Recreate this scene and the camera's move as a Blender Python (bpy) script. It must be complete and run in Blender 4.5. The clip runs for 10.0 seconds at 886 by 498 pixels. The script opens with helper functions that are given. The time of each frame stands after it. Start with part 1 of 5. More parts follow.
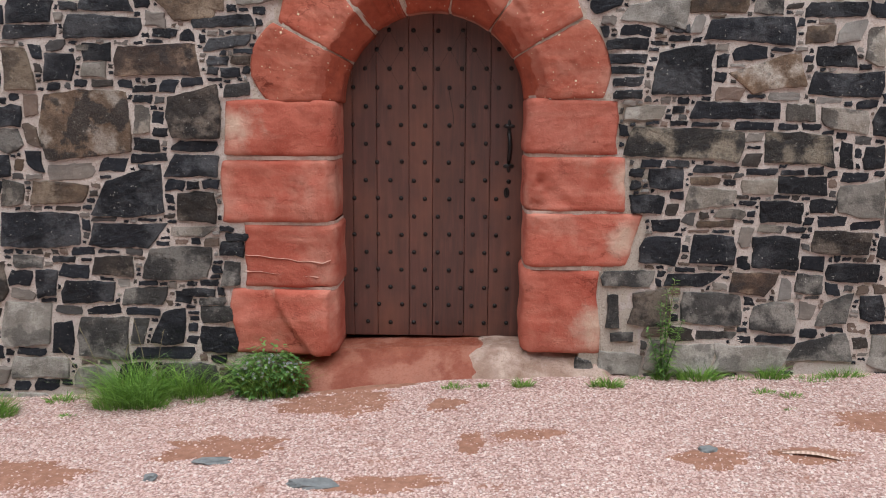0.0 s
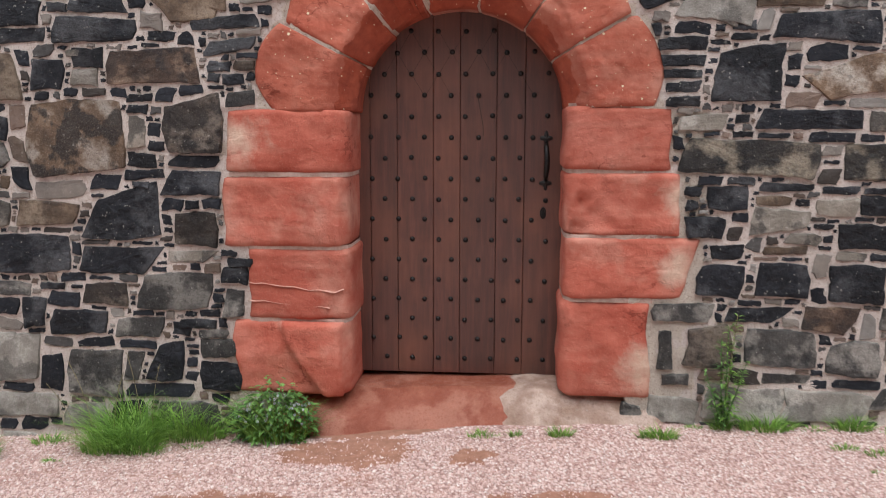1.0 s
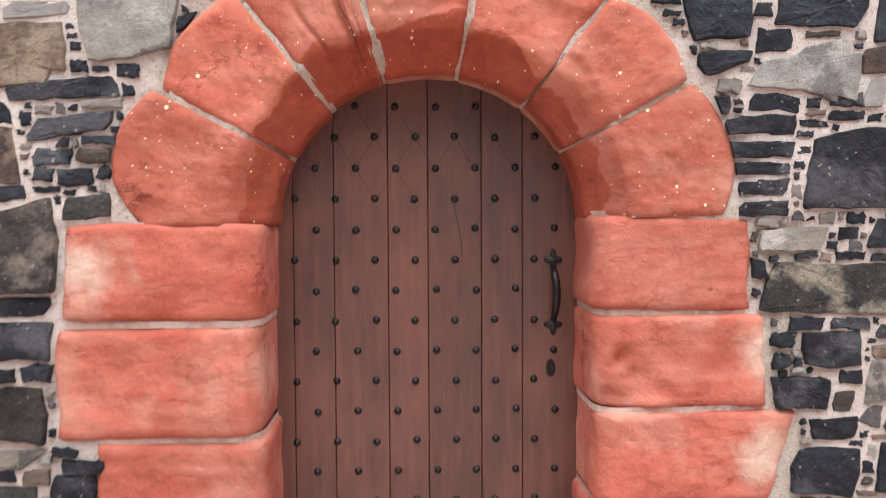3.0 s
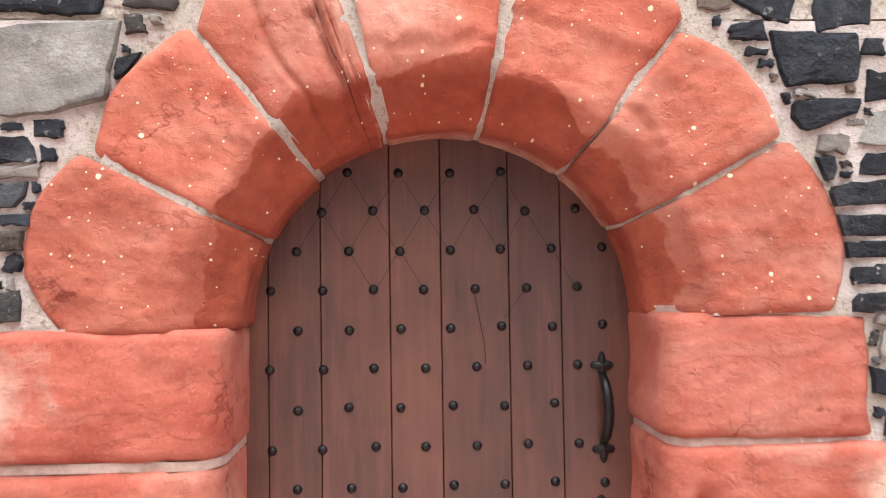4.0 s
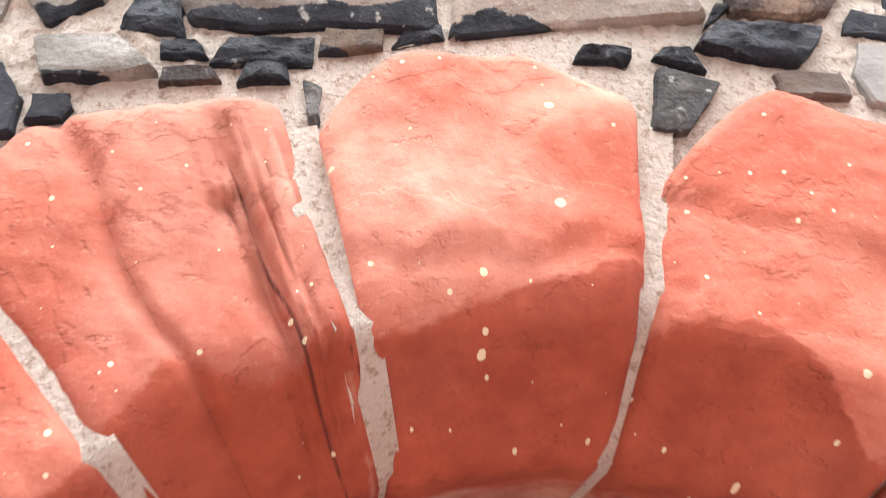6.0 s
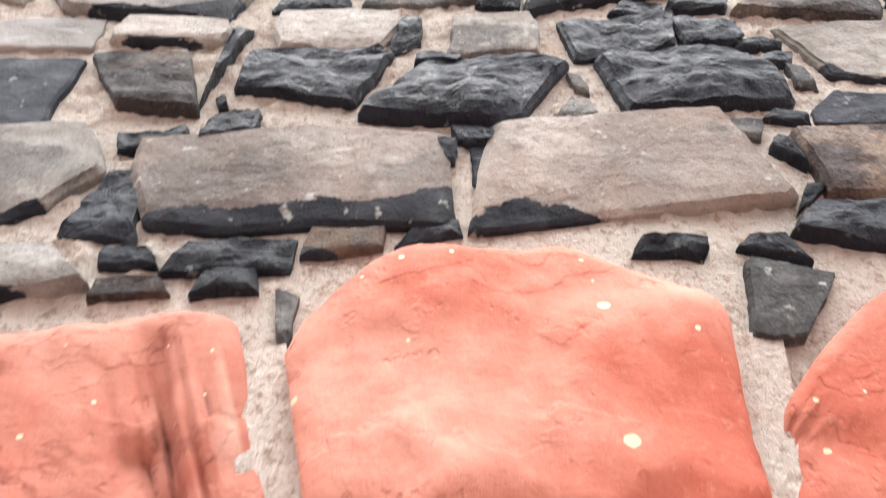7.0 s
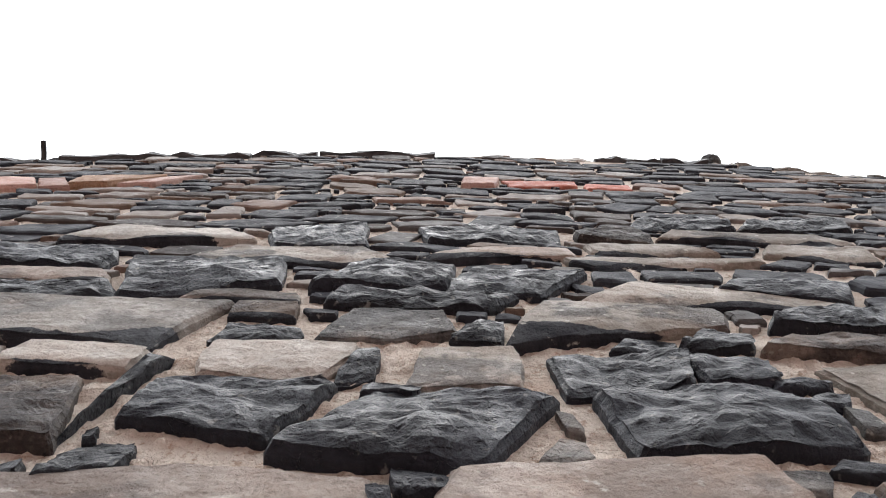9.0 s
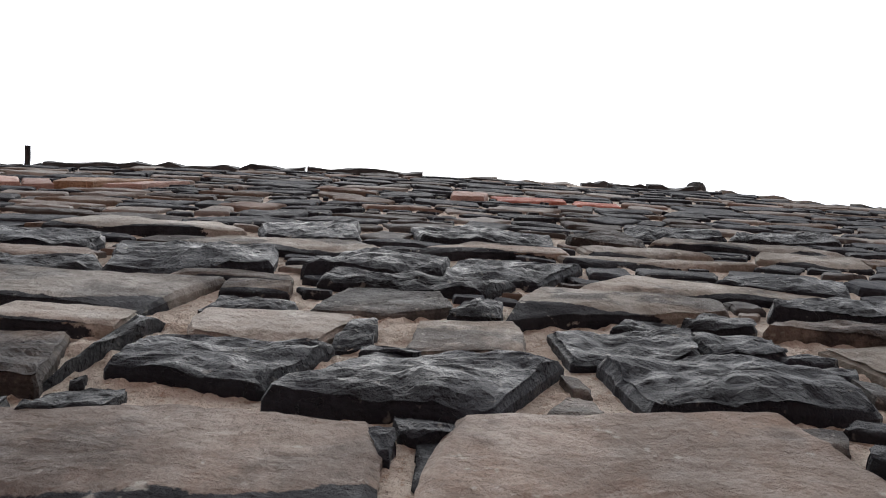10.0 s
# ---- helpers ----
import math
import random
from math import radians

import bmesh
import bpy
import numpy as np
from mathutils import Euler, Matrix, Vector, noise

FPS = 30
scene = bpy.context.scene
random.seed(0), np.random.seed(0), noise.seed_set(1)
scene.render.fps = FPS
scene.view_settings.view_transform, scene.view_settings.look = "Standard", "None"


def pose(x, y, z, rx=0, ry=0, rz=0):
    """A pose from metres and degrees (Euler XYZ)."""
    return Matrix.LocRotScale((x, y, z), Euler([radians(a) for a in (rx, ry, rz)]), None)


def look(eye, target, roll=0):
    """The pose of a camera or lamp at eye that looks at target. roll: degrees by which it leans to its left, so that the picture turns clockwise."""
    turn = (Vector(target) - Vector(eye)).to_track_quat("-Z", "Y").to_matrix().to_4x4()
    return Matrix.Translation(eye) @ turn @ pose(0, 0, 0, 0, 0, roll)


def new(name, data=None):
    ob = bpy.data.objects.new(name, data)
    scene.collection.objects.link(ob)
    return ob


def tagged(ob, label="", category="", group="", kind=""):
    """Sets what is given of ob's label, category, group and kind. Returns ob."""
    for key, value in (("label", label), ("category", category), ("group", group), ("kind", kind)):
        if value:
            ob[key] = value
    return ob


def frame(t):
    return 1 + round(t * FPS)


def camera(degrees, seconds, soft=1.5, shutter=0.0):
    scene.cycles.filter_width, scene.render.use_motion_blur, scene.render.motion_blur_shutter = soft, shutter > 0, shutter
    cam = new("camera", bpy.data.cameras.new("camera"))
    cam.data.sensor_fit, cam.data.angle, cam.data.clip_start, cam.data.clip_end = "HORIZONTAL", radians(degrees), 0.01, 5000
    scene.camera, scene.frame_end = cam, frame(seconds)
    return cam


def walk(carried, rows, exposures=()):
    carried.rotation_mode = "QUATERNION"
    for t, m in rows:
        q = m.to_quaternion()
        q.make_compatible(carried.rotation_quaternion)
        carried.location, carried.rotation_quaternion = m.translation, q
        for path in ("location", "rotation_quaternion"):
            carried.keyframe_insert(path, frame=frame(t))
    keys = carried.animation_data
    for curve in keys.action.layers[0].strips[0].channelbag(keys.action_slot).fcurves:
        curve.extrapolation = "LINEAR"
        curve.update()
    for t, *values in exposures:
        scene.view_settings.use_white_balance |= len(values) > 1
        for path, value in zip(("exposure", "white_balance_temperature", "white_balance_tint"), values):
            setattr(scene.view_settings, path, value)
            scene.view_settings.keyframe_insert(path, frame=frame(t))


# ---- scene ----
cam = camera(57.8, 10.0, soft=1.0, shutter=0.3)
PATH = [
    (0, (0.172, 2.74, 1.499), (0.113, 4.713, 1.174), 0.3),
    (0.5, (0.269, 2.98, 1.472), (0.169, 4.952, 1.154), 0.2),
    (1, (0.226, 3.262, 1.496), (0.063, 5.233, 1.199), 0.1),
    (1.5, (0.033, 3.583, 1.508), (-0.037, 5.568, 1.276), -1.2),
    (2, (0.003, 3.904, 1.546), (-0.015, 5.892, 1.326), 0.5),
    (2.5, (0.072, 4.263, 1.607), (0.032, 6.252, 1.399), 1.5),
    (3, (-0.075, 4.606, 1.606), (-0.004, 6.603, 1.521), -0.3),
    (3.2, (-0.116, 4.72, 1.608), (-0.005, 6.717, 1.583), -1.0),
    (4.3, (-0.15, 5.423, 1.727), (-0.047, 7.418, 1.83), -0.8),
    (4.5, (-0.197, 5.568, 1.742), (-0.062, 7.559, 1.88), -0.5),
    (5, (-0.201, 5.868, 1.767), (-0.066, 7.842, 2.058), -1.1),
    (5.2, (-0.193, 5.979, 1.785), (-0.059, 7.929, 2.204), -1.8),
    (6.3, (-0.227, 6.469, 1.857), (0.048, 8.05, 3.051), -5.1),
    (6.5, (-0.219, 6.512, 1.882), (0.024, 8.029, 3.163), -4.6),
    (7, (-0.15, 6.587, 1.962), (-0.055, 7.879, 3.486), -3.3),
    (7.5, (-0.076, 6.613, 2.037), (-0.074, 7.663, 3.739), -2.3),
    (8, (-0.048, 6.626, 2.096), (-0.044, 7.434, 3.926), -2.0),
    (8.5, (-0.056, 6.68, 2.133), (-0.038, 7.254, 4.048), -0.4),
    (9, (-0.059, 6.75, 2.147), (-0.059, 7.18, 4.1), 1.7),
    (9.5, (-0.07, 6.801, 2.147), (-0.045, 7.175, 4.112), -1.4),
    (10, (-0.08, 6.832, 2.148), (-0.033, 7.161, 4.12), -4.9),
]
walk(cam, [(t, look(eye, target, roll)) for t, eye, target, roll in PATH],
     [(0.0, -0.37), (1.2, -0.18), (2.2, 0.27), (2.5, 0.39), (3.2, 0.55), (4.5, 0.83), (5.2, 0.93), (6.3, 1.1), (6.7, 1.05), (7.2, 0.84), (8.0, 0.58), (8.5, 0.46), (9.0, 0.2), (9.5, -0.25), (10.0, -0.5)])

# ---- light ----
W = 7.07                       # the wall's face
world = bpy.data.worlds.new("overcast_sky")
scene.world = world
world.use_nodes = True
wn = world.node_tree
wn.nodes.clear()
w_out = wn.nodes.new("ShaderNodeOutputWorld")
w_bg = wn.nodes.new("ShaderNodeBackground")
w_hsv = wn.nodes.new("ShaderNodeHueSaturation")
w_sky = wn.nodes.new("ShaderNodeTexSky")
w_sky.sky_type = "NISHITA"
w_sky.sun_disc = False
w_sky.sun_elevation = radians(80)
w_sky.sun_rotation = radians(200)
w_sky.dust_density = 1.0
w_sky.air_density = 1.0
w_hsv.inputs["Saturation"].default_value = 0.16
w_bg.inputs["Strength"].default_value = 0.62
wn.links.new(w_sky.outputs[0], w_hsv.inputs["Color"])
wn.links.new(w_hsv.outputs[0], w_bg.inputs["Color"])
wn.links.new(w_bg.outputs[0], w_out.inputs["Surface"])
sun_data = bpy.data.lights.new("sun", "SUN")
sun_data.energy = 1.15
sun_data.angle = radians(50)
sun_data.color = (1.0, 0.985, 0.97)
sun = new("sun", sun_data)
sun.matrix_world = look((1.0, W - 7.5, 14.0), (0.0, W, 0.0))

# ---- materials ----
def tree(name):
    m = bpy.data.materials.new(name)
    m.use_nodes = True
    return m, m.node_tree, m.node_tree.nodes["Principled BSDF"]


def add(nt, kind, **inputs):
    n = nt.nodes.new(kind)
    for key, value in inputs.items():
        n.inputs[key.replace("_", " ")].default_value = value
    return n


def coords(nt, scale=(1, 1, 1)):
    g = nt.nodes.new("ShaderNodeNewGeometry")
    m = nt.nodes.new("ShaderNodeMapping")
    m.inputs["Scale"].default_value = scale
    nt.links.new(g.outputs["Position"], m.inputs["Vector"])
    return m.outputs["Vector"]


def noise_at(nt, vec, scale, detail=4.0, rough=0.55):
    n = add(nt, "ShaderNodeTexNoise", Scale=scale, Detail=detail, Roughness=rough)
    nt.links.new(vec, n.inputs["Vector"])
    return n.outputs["Fac"]


def ramp(nt, fac, stops, mode="LINEAR"):
    r = nt.nodes.new("ShaderNodeValToRGB")
    r.color_ramp.interpolation = mode
    while len(r.color_ramp.elements) < len(stops):
        r.color_ramp.elements.new(0.5)
    for e, (p, c) in zip(r.color_ramp.elements, stops):
        e.position = p
        e.color = (c, c, c, 1) if isinstance(c, float) else (*c, 1)
    nt.links.new(fac, r.inputs["Fac"])
    return r.outputs["Color"]


def mix(nt, fac, a, b, mode="MIX"):
    m = nt.nodes.new("ShaderNodeMix")
    m.data_type, m.blend_type = "RGBA", mode
    for sock, v in ((m.inputs[0], fac), (m.inputs[6], a), (m.inputs[7], b)):
        if isinstance(v, bpy.types.NodeSocket):
            nt.links.new(v, sock)
        elif isinstance(v, tuple):
            sock.default_value = (*v, 1)
        else:
            sock.default_value = v
    return m.outputs[2]


def bump(nt, bsdf, height, strength, distance, before=None):
    b = add(nt, "ShaderNodeBump", Strength=strength, Distance=distance)
    nt.links.new(height, b.inputs["Height"])
    if before is not None:
        nt.links.new(before, b.inputs["Normal"])
    nt.links.new(b.outputs[0], bsdf.inputs["Normal"])
    return b.outputs[0]


def tint(nt, colour, source, low=0.7, high=1.35):
    r = add(nt, "ShaderNodeMapRange", To_Min=low, To_Max=high)
    nt.links.new(source, r.inputs["Value"])
    h = nt.nodes.new("ShaderNodeHueSaturation")
    nt.links.new(r.outputs[0], h.inputs["Value"])
    nt.links.new(colour, h.inputs["Color"])
    return h.outputs[0]


def attribute(nt, name, ragged, amount):
    """A value kept on the mesh, its edge made ragged by a noise."""
    a = nt.nodes.new("ShaderNodeAttribute")
    a.attribute_name = name
    n = nt.nodes.new("ShaderNodeMath")
    n.operation = "MULTIPLY_ADD"
    nt.links.new(ragged, n.inputs[0])
    n.inputs[1].default_value, n.inputs[2].default_value = amount, -amount / 2
    total = nt.nodes.new("ShaderNodeMath")
    total.operation = "ADD"
    nt.links.new(a.outputs["Fac"], total.inputs[0])
    nt.links.new(n.outputs[0], total.inputs[1])
    return total.outputs[0]


def give_values(me, name, value):
    """Keep value(x, y, z) on every vertex."""
    layer = me.attributes.new(name, "FLOAT", "POINT")
    layer.data.foreach_set("value", [value(*v.co) for v in me.vertices])


def stone_material(name, dark, mid, light, lichen, rough=0.75, scuff=0.6, rust=0.0, chip=0.0, crag=0.5):
    """Rubble stone: mottled body, lighter abraded patches, fine grain and pale specks."""
    m, nt, b = tree(name)
    v = coords(nt)
    body = mix(nt, ramp(nt, noise_at(nt, v, 9, 5, 0.6), [(0.35, 0.0), (0.68, 1.0)]), dark, mid)
    body = mix(nt, ramp(nt, noise_at(nt, v, 4.5, 7, 0.62), [(0.5, 0.0), (0.6, scuff)]), body, light)
    if rust:
        body = mix(nt, ramp(nt, noise_at(nt, v, 6, 5, 0.6), [(0.48, 0.0), (0.62, rust)]), body, (0.25, 0.155, 0.1))
    body = mix(nt, ramp(nt, noise_at(nt, v, 60, 5, 0.7), [(0.55, 0.0), (0.66, 0.5)]), body, dark)
    if chip:
        body = mix(nt, ramp(nt, noise_at(nt, v, 5.5, 6, 0.6), [(0.53, 0.0), (0.58, chip)]), body, (0.018, 0.019, 0.022))
    info = nt.nodes.new("ShaderNodeObjectInfo")
    body = tint(nt, body, info.outputs["Random"])
    body = mix(nt, ramp(nt, noise_at(nt, v, 190, 4, 0.7), [(0.5, 0.0), (0.68, 0.22)]), body, light)
    body = mix(nt, ramp(nt, noise_at(nt, v, 130, 4, 0.7), [(0.52, 0.0), (0.68, 0.55)]), body, dark)
    # black lower edges: bare broken stone plus overhang shade put into the colour
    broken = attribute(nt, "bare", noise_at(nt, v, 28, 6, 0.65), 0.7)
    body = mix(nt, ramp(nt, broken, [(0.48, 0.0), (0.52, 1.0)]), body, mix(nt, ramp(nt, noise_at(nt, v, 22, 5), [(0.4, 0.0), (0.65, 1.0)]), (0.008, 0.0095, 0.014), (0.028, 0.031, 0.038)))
    spots = noise_at(nt, v, 55, 3, 0.5)
    body = mix(nt, ramp(nt, spots, [(0.66, 0.0), (0.72, lichen)]), body, (0.5, 0.49, 0.44))
    nt.links.new(body, b.inputs["Base Color"])
    b.inputs["Specular IOR Level"].default_value = 0.28
    nt.links.new(ramp(nt, noise_at(nt, v, 30, 3), [(0.3, rough - 0.2), (0.7, rough + 0.15)]), b.inputs["Roughness"])
    flakes = ramp(nt, noise_at(nt, v, 11, 5, 0.55), [(0.3, 0.0), (0.4, 0.12), (0.415, 0.36), (0.5, 0.45), (0.512, 0.68), (0.6, 0.76), (0.615, 0.95), (0.75, 1.0)])
    n1 = bump(nt, b, flakes, crag * 1.4, 0.02)
    n2 = bump(nt, b, noise_at(nt, v, 48, 7, 0.72), 0.9, 0.011, n1)
    bump(nt, b, noise_at(nt, v, 190, 4, 0.65), 0.5, 0.004, n2)
    return m


STONE = {
    "d": stone_material("basalt", (0.0065, 0.0077, 0.011), (0.0175, 0.02, 0.027), (0.088, 0.091, 0.097), 0.5, 0.66, 0.65, 0.0, 0.0, 0.55),
    "k": stone_material("black_basalt", (0.0042, 0.0055, 0.0092), (0.0095, 0.012, 0.019), (0.042, 0.048, 0.062), 0.25, 0.52, 0.22, 0.0, 0.0, 0.6),
    "n": stone_material("brown_basalt", (0.02, 0.018, 0.018), (0.07, 0.056, 0.047), (0.2, 0.165, 0.135), 0.3, 0.75, 0.8),
    "b": stone_material("brown_stone", (0.06, 0.043, 0.032), (0.17, 0.118, 0.08), (0.25, 0.2, 0.15), 0.2, 0.75, 0.7, 0.0, 0.5),
    "r": stone_material("rusty_stone", (0.035, 0.026, 0.023), (0.11, 0.07, 0.05), (0.34, 0.25, 0.18), 0.2, 0.75, 0.7, 0.0, 0.7),
    "t": stone_material("tan_stone", (0.17, 0.152, 0.127), (0.3, 0.275, 0.237), (0.46, 0.435, 0.395), 0.6, 0.8, 0.5, 0.15, 0.7, 0.2),
    "p": stone_material("pinkish_beige_stone", (0.17, 0.142, 0.12), (0.3, 0.255, 0.22), (0.45, 0.41, 0.365), 0.6, 0.8, 0.55, 0.4, 0.4, 0.25),
    "l": stone_material("pale_grey_stone", (0.2, 0.187, 0.165), (0.36, 0.34, 0.305), (0.5, 0.48, 0.44), 0.3, 0.8, 0.6, 0.0, 0.5, 0.25),
    "g": stone_material("grey_stone", (0.03, 0.03, 0.031), (0.085, 0.082, 0.077), (0.28, 0.265, 0.24), 0.6, 0.75, 0.8),
    "R": stone_material("red_rubble_block", (0.3, 0.09, 0.06), (0.42, 0.15, 0.105), (0.5, 0.25, 0.19), 0.1),
    "P": stone_material("pink_rubble_block", (0.36, 0.22, 0.18), (0.48, 0.32, 0.27), (0.55, 0.42, 0.37), 0.1),
    "B": stone_material("brown_lintel", (0.3, 0.18, 0.11), (0.42, 0.27, 0.17), (0.5, 0.35, 0.25), 0.1),
    "u": stone_material("mottled_pinkish_stone", (0.09, 0.06, 0.04), (0.3, 0.2, 0.13), (0.46, 0.42, 0.37), 0.3, 0.75, 0.9, 0.4, 0.85, 0.3),
    "m": stone_material("patchy_stone", (0.014, 0.015, 0.017), (0.06, 0.055, 0.05), (0.3, 0.26, 0.2), 0.3, 0.75, 0.8),
}


def rubble_material():
    m, nt, b = tree("rubble")
    v = coords(nt)
    g = nt.nodes.new("ShaderNodeNewGeometry")
    rnd = g.outputs["Random Per Island"]
    base = ramp(nt, rnd, [(0.0, (0.011, 0.0135, 0.02)), (0.34, (0.021, 0.025, 0.034)), (0.58, (0.055, 0.046, 0.04)),
                          (0.68, (0.16, 0.12, 0.092)), (0.75, (0.26, 0.23, 0.2)), (0.83, (0.34, 0.32, 0.29)), (0.89, (0.1, 0.096, 0.092)), (0.96, (0.23, 0.165, 0.13))], "CONSTANT")
    body = mix(nt, ramp(nt, noise_at(nt, v, 9, 5, 0.6), [(0.3, 0.15), (0.72, 1.0)]), mix(nt, 1.0, base, (0.45, 0.45, 0.48), "MULTIPLY"), base)
    body = mix(nt, ramp(nt, noise_at(nt, v, 21, 6, 0.7), [(0.54, 0.0), (0.75, 0.2)]), body, (0.2, 0.2, 0.2))
    body = mix(nt, ramp(nt, noise_at(nt, v, 55, 3, 0.5), [(0.66, 0.0), (0.72, 0.3)]), body, (0.5, 0.49, 0.44))
    nt.links.new(body, b.inputs["Base Color"])
    b.inputs["Specular IOR Level"].default_value = 0.35
    nt.links.new(ramp(nt, noise_at(nt, v, 30, 3), [(0.3, 0.65), (0.7, 0.9)]), b.inputs["Roughness"])
    n1 = bump(nt, b, noise_at(nt, v, 24, 8, 0.68), 0.5, 0.02)
    bump(nt, b, noise_at(nt, v, 170, 4, 0.65), 0.5, 0.004, n1)
    return m


def mortar_material(name, low, high, grain, speck, strong):
    m, nt, b = tree(name)
    v = coords(nt)
    c = ramp(nt, noise_at(nt, v, 3.5, 4), [(0.35, low), (0.65, high)])
    c = mix(nt, ramp(nt, noise_at(nt, v, 170, 3, 0.7), [(0.35, 0.0), (0.65, 0.6)]), c, grain)
    c = mix(nt, ramp(nt, noise_at(nt, v, 95, 4, 0.7), [(0.54, 0.0), (0.64, speck)]), c, (0.36, 0.25, 0.175))
    c = mix(nt, ramp(nt, noise_at(nt, v, 14, 4, 0.6), [(0.55, 0.0), (0.72, 0.4)]), c, (0.5, 0.34, 0.24))
    nt.links.new(c, b.inputs["Base Color"])
    b.inputs["Roughness"].default_value = 0.95
    n1 = bump(nt, b, noise_at(nt, v, 45, 5, 0.7), 0.6 * strong, 0.01 * strong)
    bump(nt, b, noise_at(nt, v, 170, 4, 0.7), 0.7 * strong, 0.006 * strong, n1)
    return m


def red_material(name, lichen, bleach=(2.2, 0.56, 0.72)):
    """Red sandstone with bleached patches, dark weathering and, on the arch, small round pale lichens."""
    m, nt, b = tree(name)
    v = coords(nt)
    info = nt.nodes.new("ShaderNodeObjectInfo")
    deep, body, pale = ((0.375, 0.086, 0.053), (0.475, 0.14, 0.09), (0.56, 0.235, 0.168)) if lichen else ((0.375, 0.08, 0.052), (0.47, 0.13, 0.088), (0.55, 0.2, 0.148))
    c = ramp(nt, noise_at(nt, v, 4, 6, 0.62), [(0.28, deep), (0.5, body), (0.74, pale)])
    streak = noise_at(nt, coords(nt, (1.0, 1.0, 5.0)), 3, 3, 0.5)
    c = mix(nt, ramp(nt, streak, [(0.5, 0.0), (0.75, 0.4)]), c, (0.58, 0.27, 0.2))
    c = mix(nt, ramp(nt, noise_at(nt, v, bleach[0], 5, 0.6), [(bleach[1], 0.0), (bleach[2], 0.55)]), c, (0.62, 0.37, 0.285))
    c = mix(nt, ramp(nt, noise_at(nt, v, 9, 10, 0.72), [(0.5, 0.0), (0.74, 0.6)]), c, (0.33, 0.068, 0.042))
    c = mix(nt, ramp(nt, noise_at(nt, v, 120, 4, 0.7), [(0.55, 0.0), (0.75, 0.35)]), c, (0.62, 0.34, 0.25))
    c = tint(nt, c, info.outputs["Random"], 0.82, 1.14)
    lines = ramp(nt, noise_at(nt, coords(nt, (1.0, 1.0, 1.6)), 3.1, 7, 0.6), [(0.485, 0.0), (0.498, 1.0), (0.502, 1.0), (0.515, 0.0)])
    crack = mix(nt, ramp(nt, noise_at(nt, v, 2.6, 2), [(0.55, 0.0), (0.65, 0.9)]), (0.0, 0.0, 0.0), lines)
    c = mix(nt, crack, c, mix(nt, 1.0, c, (0.5, 0.38, 0.36), "MULTIPLY"))
    # deep red inner band: flaked stone, darkened further to put in soffit shade
    flake_shade = attribute(nt, "flake_shade", noise_at(nt, v, 16, 5, 0.6), 0.5)
    c = mix(nt, ramp(nt, flake_shade, [(0.47, 0.0), (0.53, 0.85)]), c, mix(nt, ramp(nt, noise_at(nt, v, 13, 6, 0.65), [(0.35, 0.0), (0.7, 1.0)]), (0.235, 0.042, 0.022), (0.41, 0.095, 0.048)))
    # real cracks, with the shade inside them painted near-black
    split = attribute(nt, "fissure_shade", noise_at(nt, v, 60, 4, 0.6), 0.35)
    c = mix(nt, ramp(nt, split, [(0.4, 0.0), (0.75, 0.9)]), c, (0.085, 0.022, 0.016))
    worn = attribute(nt, "bleached", noise_at(nt, v, 9, 7, 0.7), 1.3)
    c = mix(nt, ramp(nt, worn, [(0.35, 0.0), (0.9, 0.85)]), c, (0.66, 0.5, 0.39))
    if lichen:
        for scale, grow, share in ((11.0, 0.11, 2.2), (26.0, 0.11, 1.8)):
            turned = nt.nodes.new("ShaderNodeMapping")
            turned.inputs["Rotation"].default_value = (radians(90), 0, 0)
            nt.links.new(v, turned.inputs["Vector"])
            vor = add(nt, "ShaderNodeTexVoronoi", Scale=scale, Randomness=1.0)
            vor.voronoi_dimensions = "2D"
            nt.links.new(turned.outputs[0], vor.inputs["Vector"])
            sep = nt.nodes.new("ShaderNodeSeparateColor")
            nt.links.new(vor.outputs["Color"], sep.inputs[0])
            size = nt.nodes.new("ShaderNodeMath")
            size.operation = "MULTIPLY_ADD"
            nt.links.new(sep.outputs[0], size.inputs[0])
            size.inputs[1].default_value, size.inputs[2].default_value = -grow * share, grow
            rag = nt.nodes.new("ShaderNodeMath")
            rag.operation = "MULTIPLY_ADD"
            nt.links.new(noise_at(nt, v, 90, 2), rag.inputs[0])
            rag.inputs[1].default_value = 0.06
            nt.links.new(vor.outputs["Distance"], rag.inputs[2])
            spot = nt.nodes.new("ShaderNodeMath")
            spot.operation = "LESS_THAN"
            nt.links.new(rag.outputs[0], spot.inputs[0])
            nt.links.new(size.outputs[0], spot.inputs[1])
            c = mix(nt, spot.outputs[0], c, (0.7, 0.62, 0.43))
    nt.links.new(c, b.inputs["Base Color"])
    b.inputs["Roughness"].default_value = 0.88
    b.inputs["Specular IOR Level"].default_value = 0.3
    n1 = bump(nt, b, noise_at(nt, v, 9, 3, 0.5), 0.5, 0.03)
    flakes = ramp(nt, noise_at(nt, coords(nt, (1.0, 1.0, 1.5)), 4.2, 6, 0.55), [(0.3, 0.0), (0.425, 0.1), (0.432, 0.4), (0.53, 0.5), (0.537, 0.8), (0.62, 0.86), (0.626, 1.0)])
    n2 = bump(nt, b, flakes, 0.45, 0.012, n1)
    pits = ramp(nt, noise_at(nt, v, 34, 3, 0.6), [(0.3, 0.0), (0.36, 1.0)])
    n3 = bump(nt, b, pits, 0.45, 0.006, bump(nt, b, crack, -0.5, 0.006, n2))
    n4 = bump(nt, b, noise_at(nt, v, 26, 9, 0.7), 0.4, 0.012, n3)
    bump(nt, b, noise_at(nt, v, 150, 5, 0.7), 0.35, 0.004, n4)
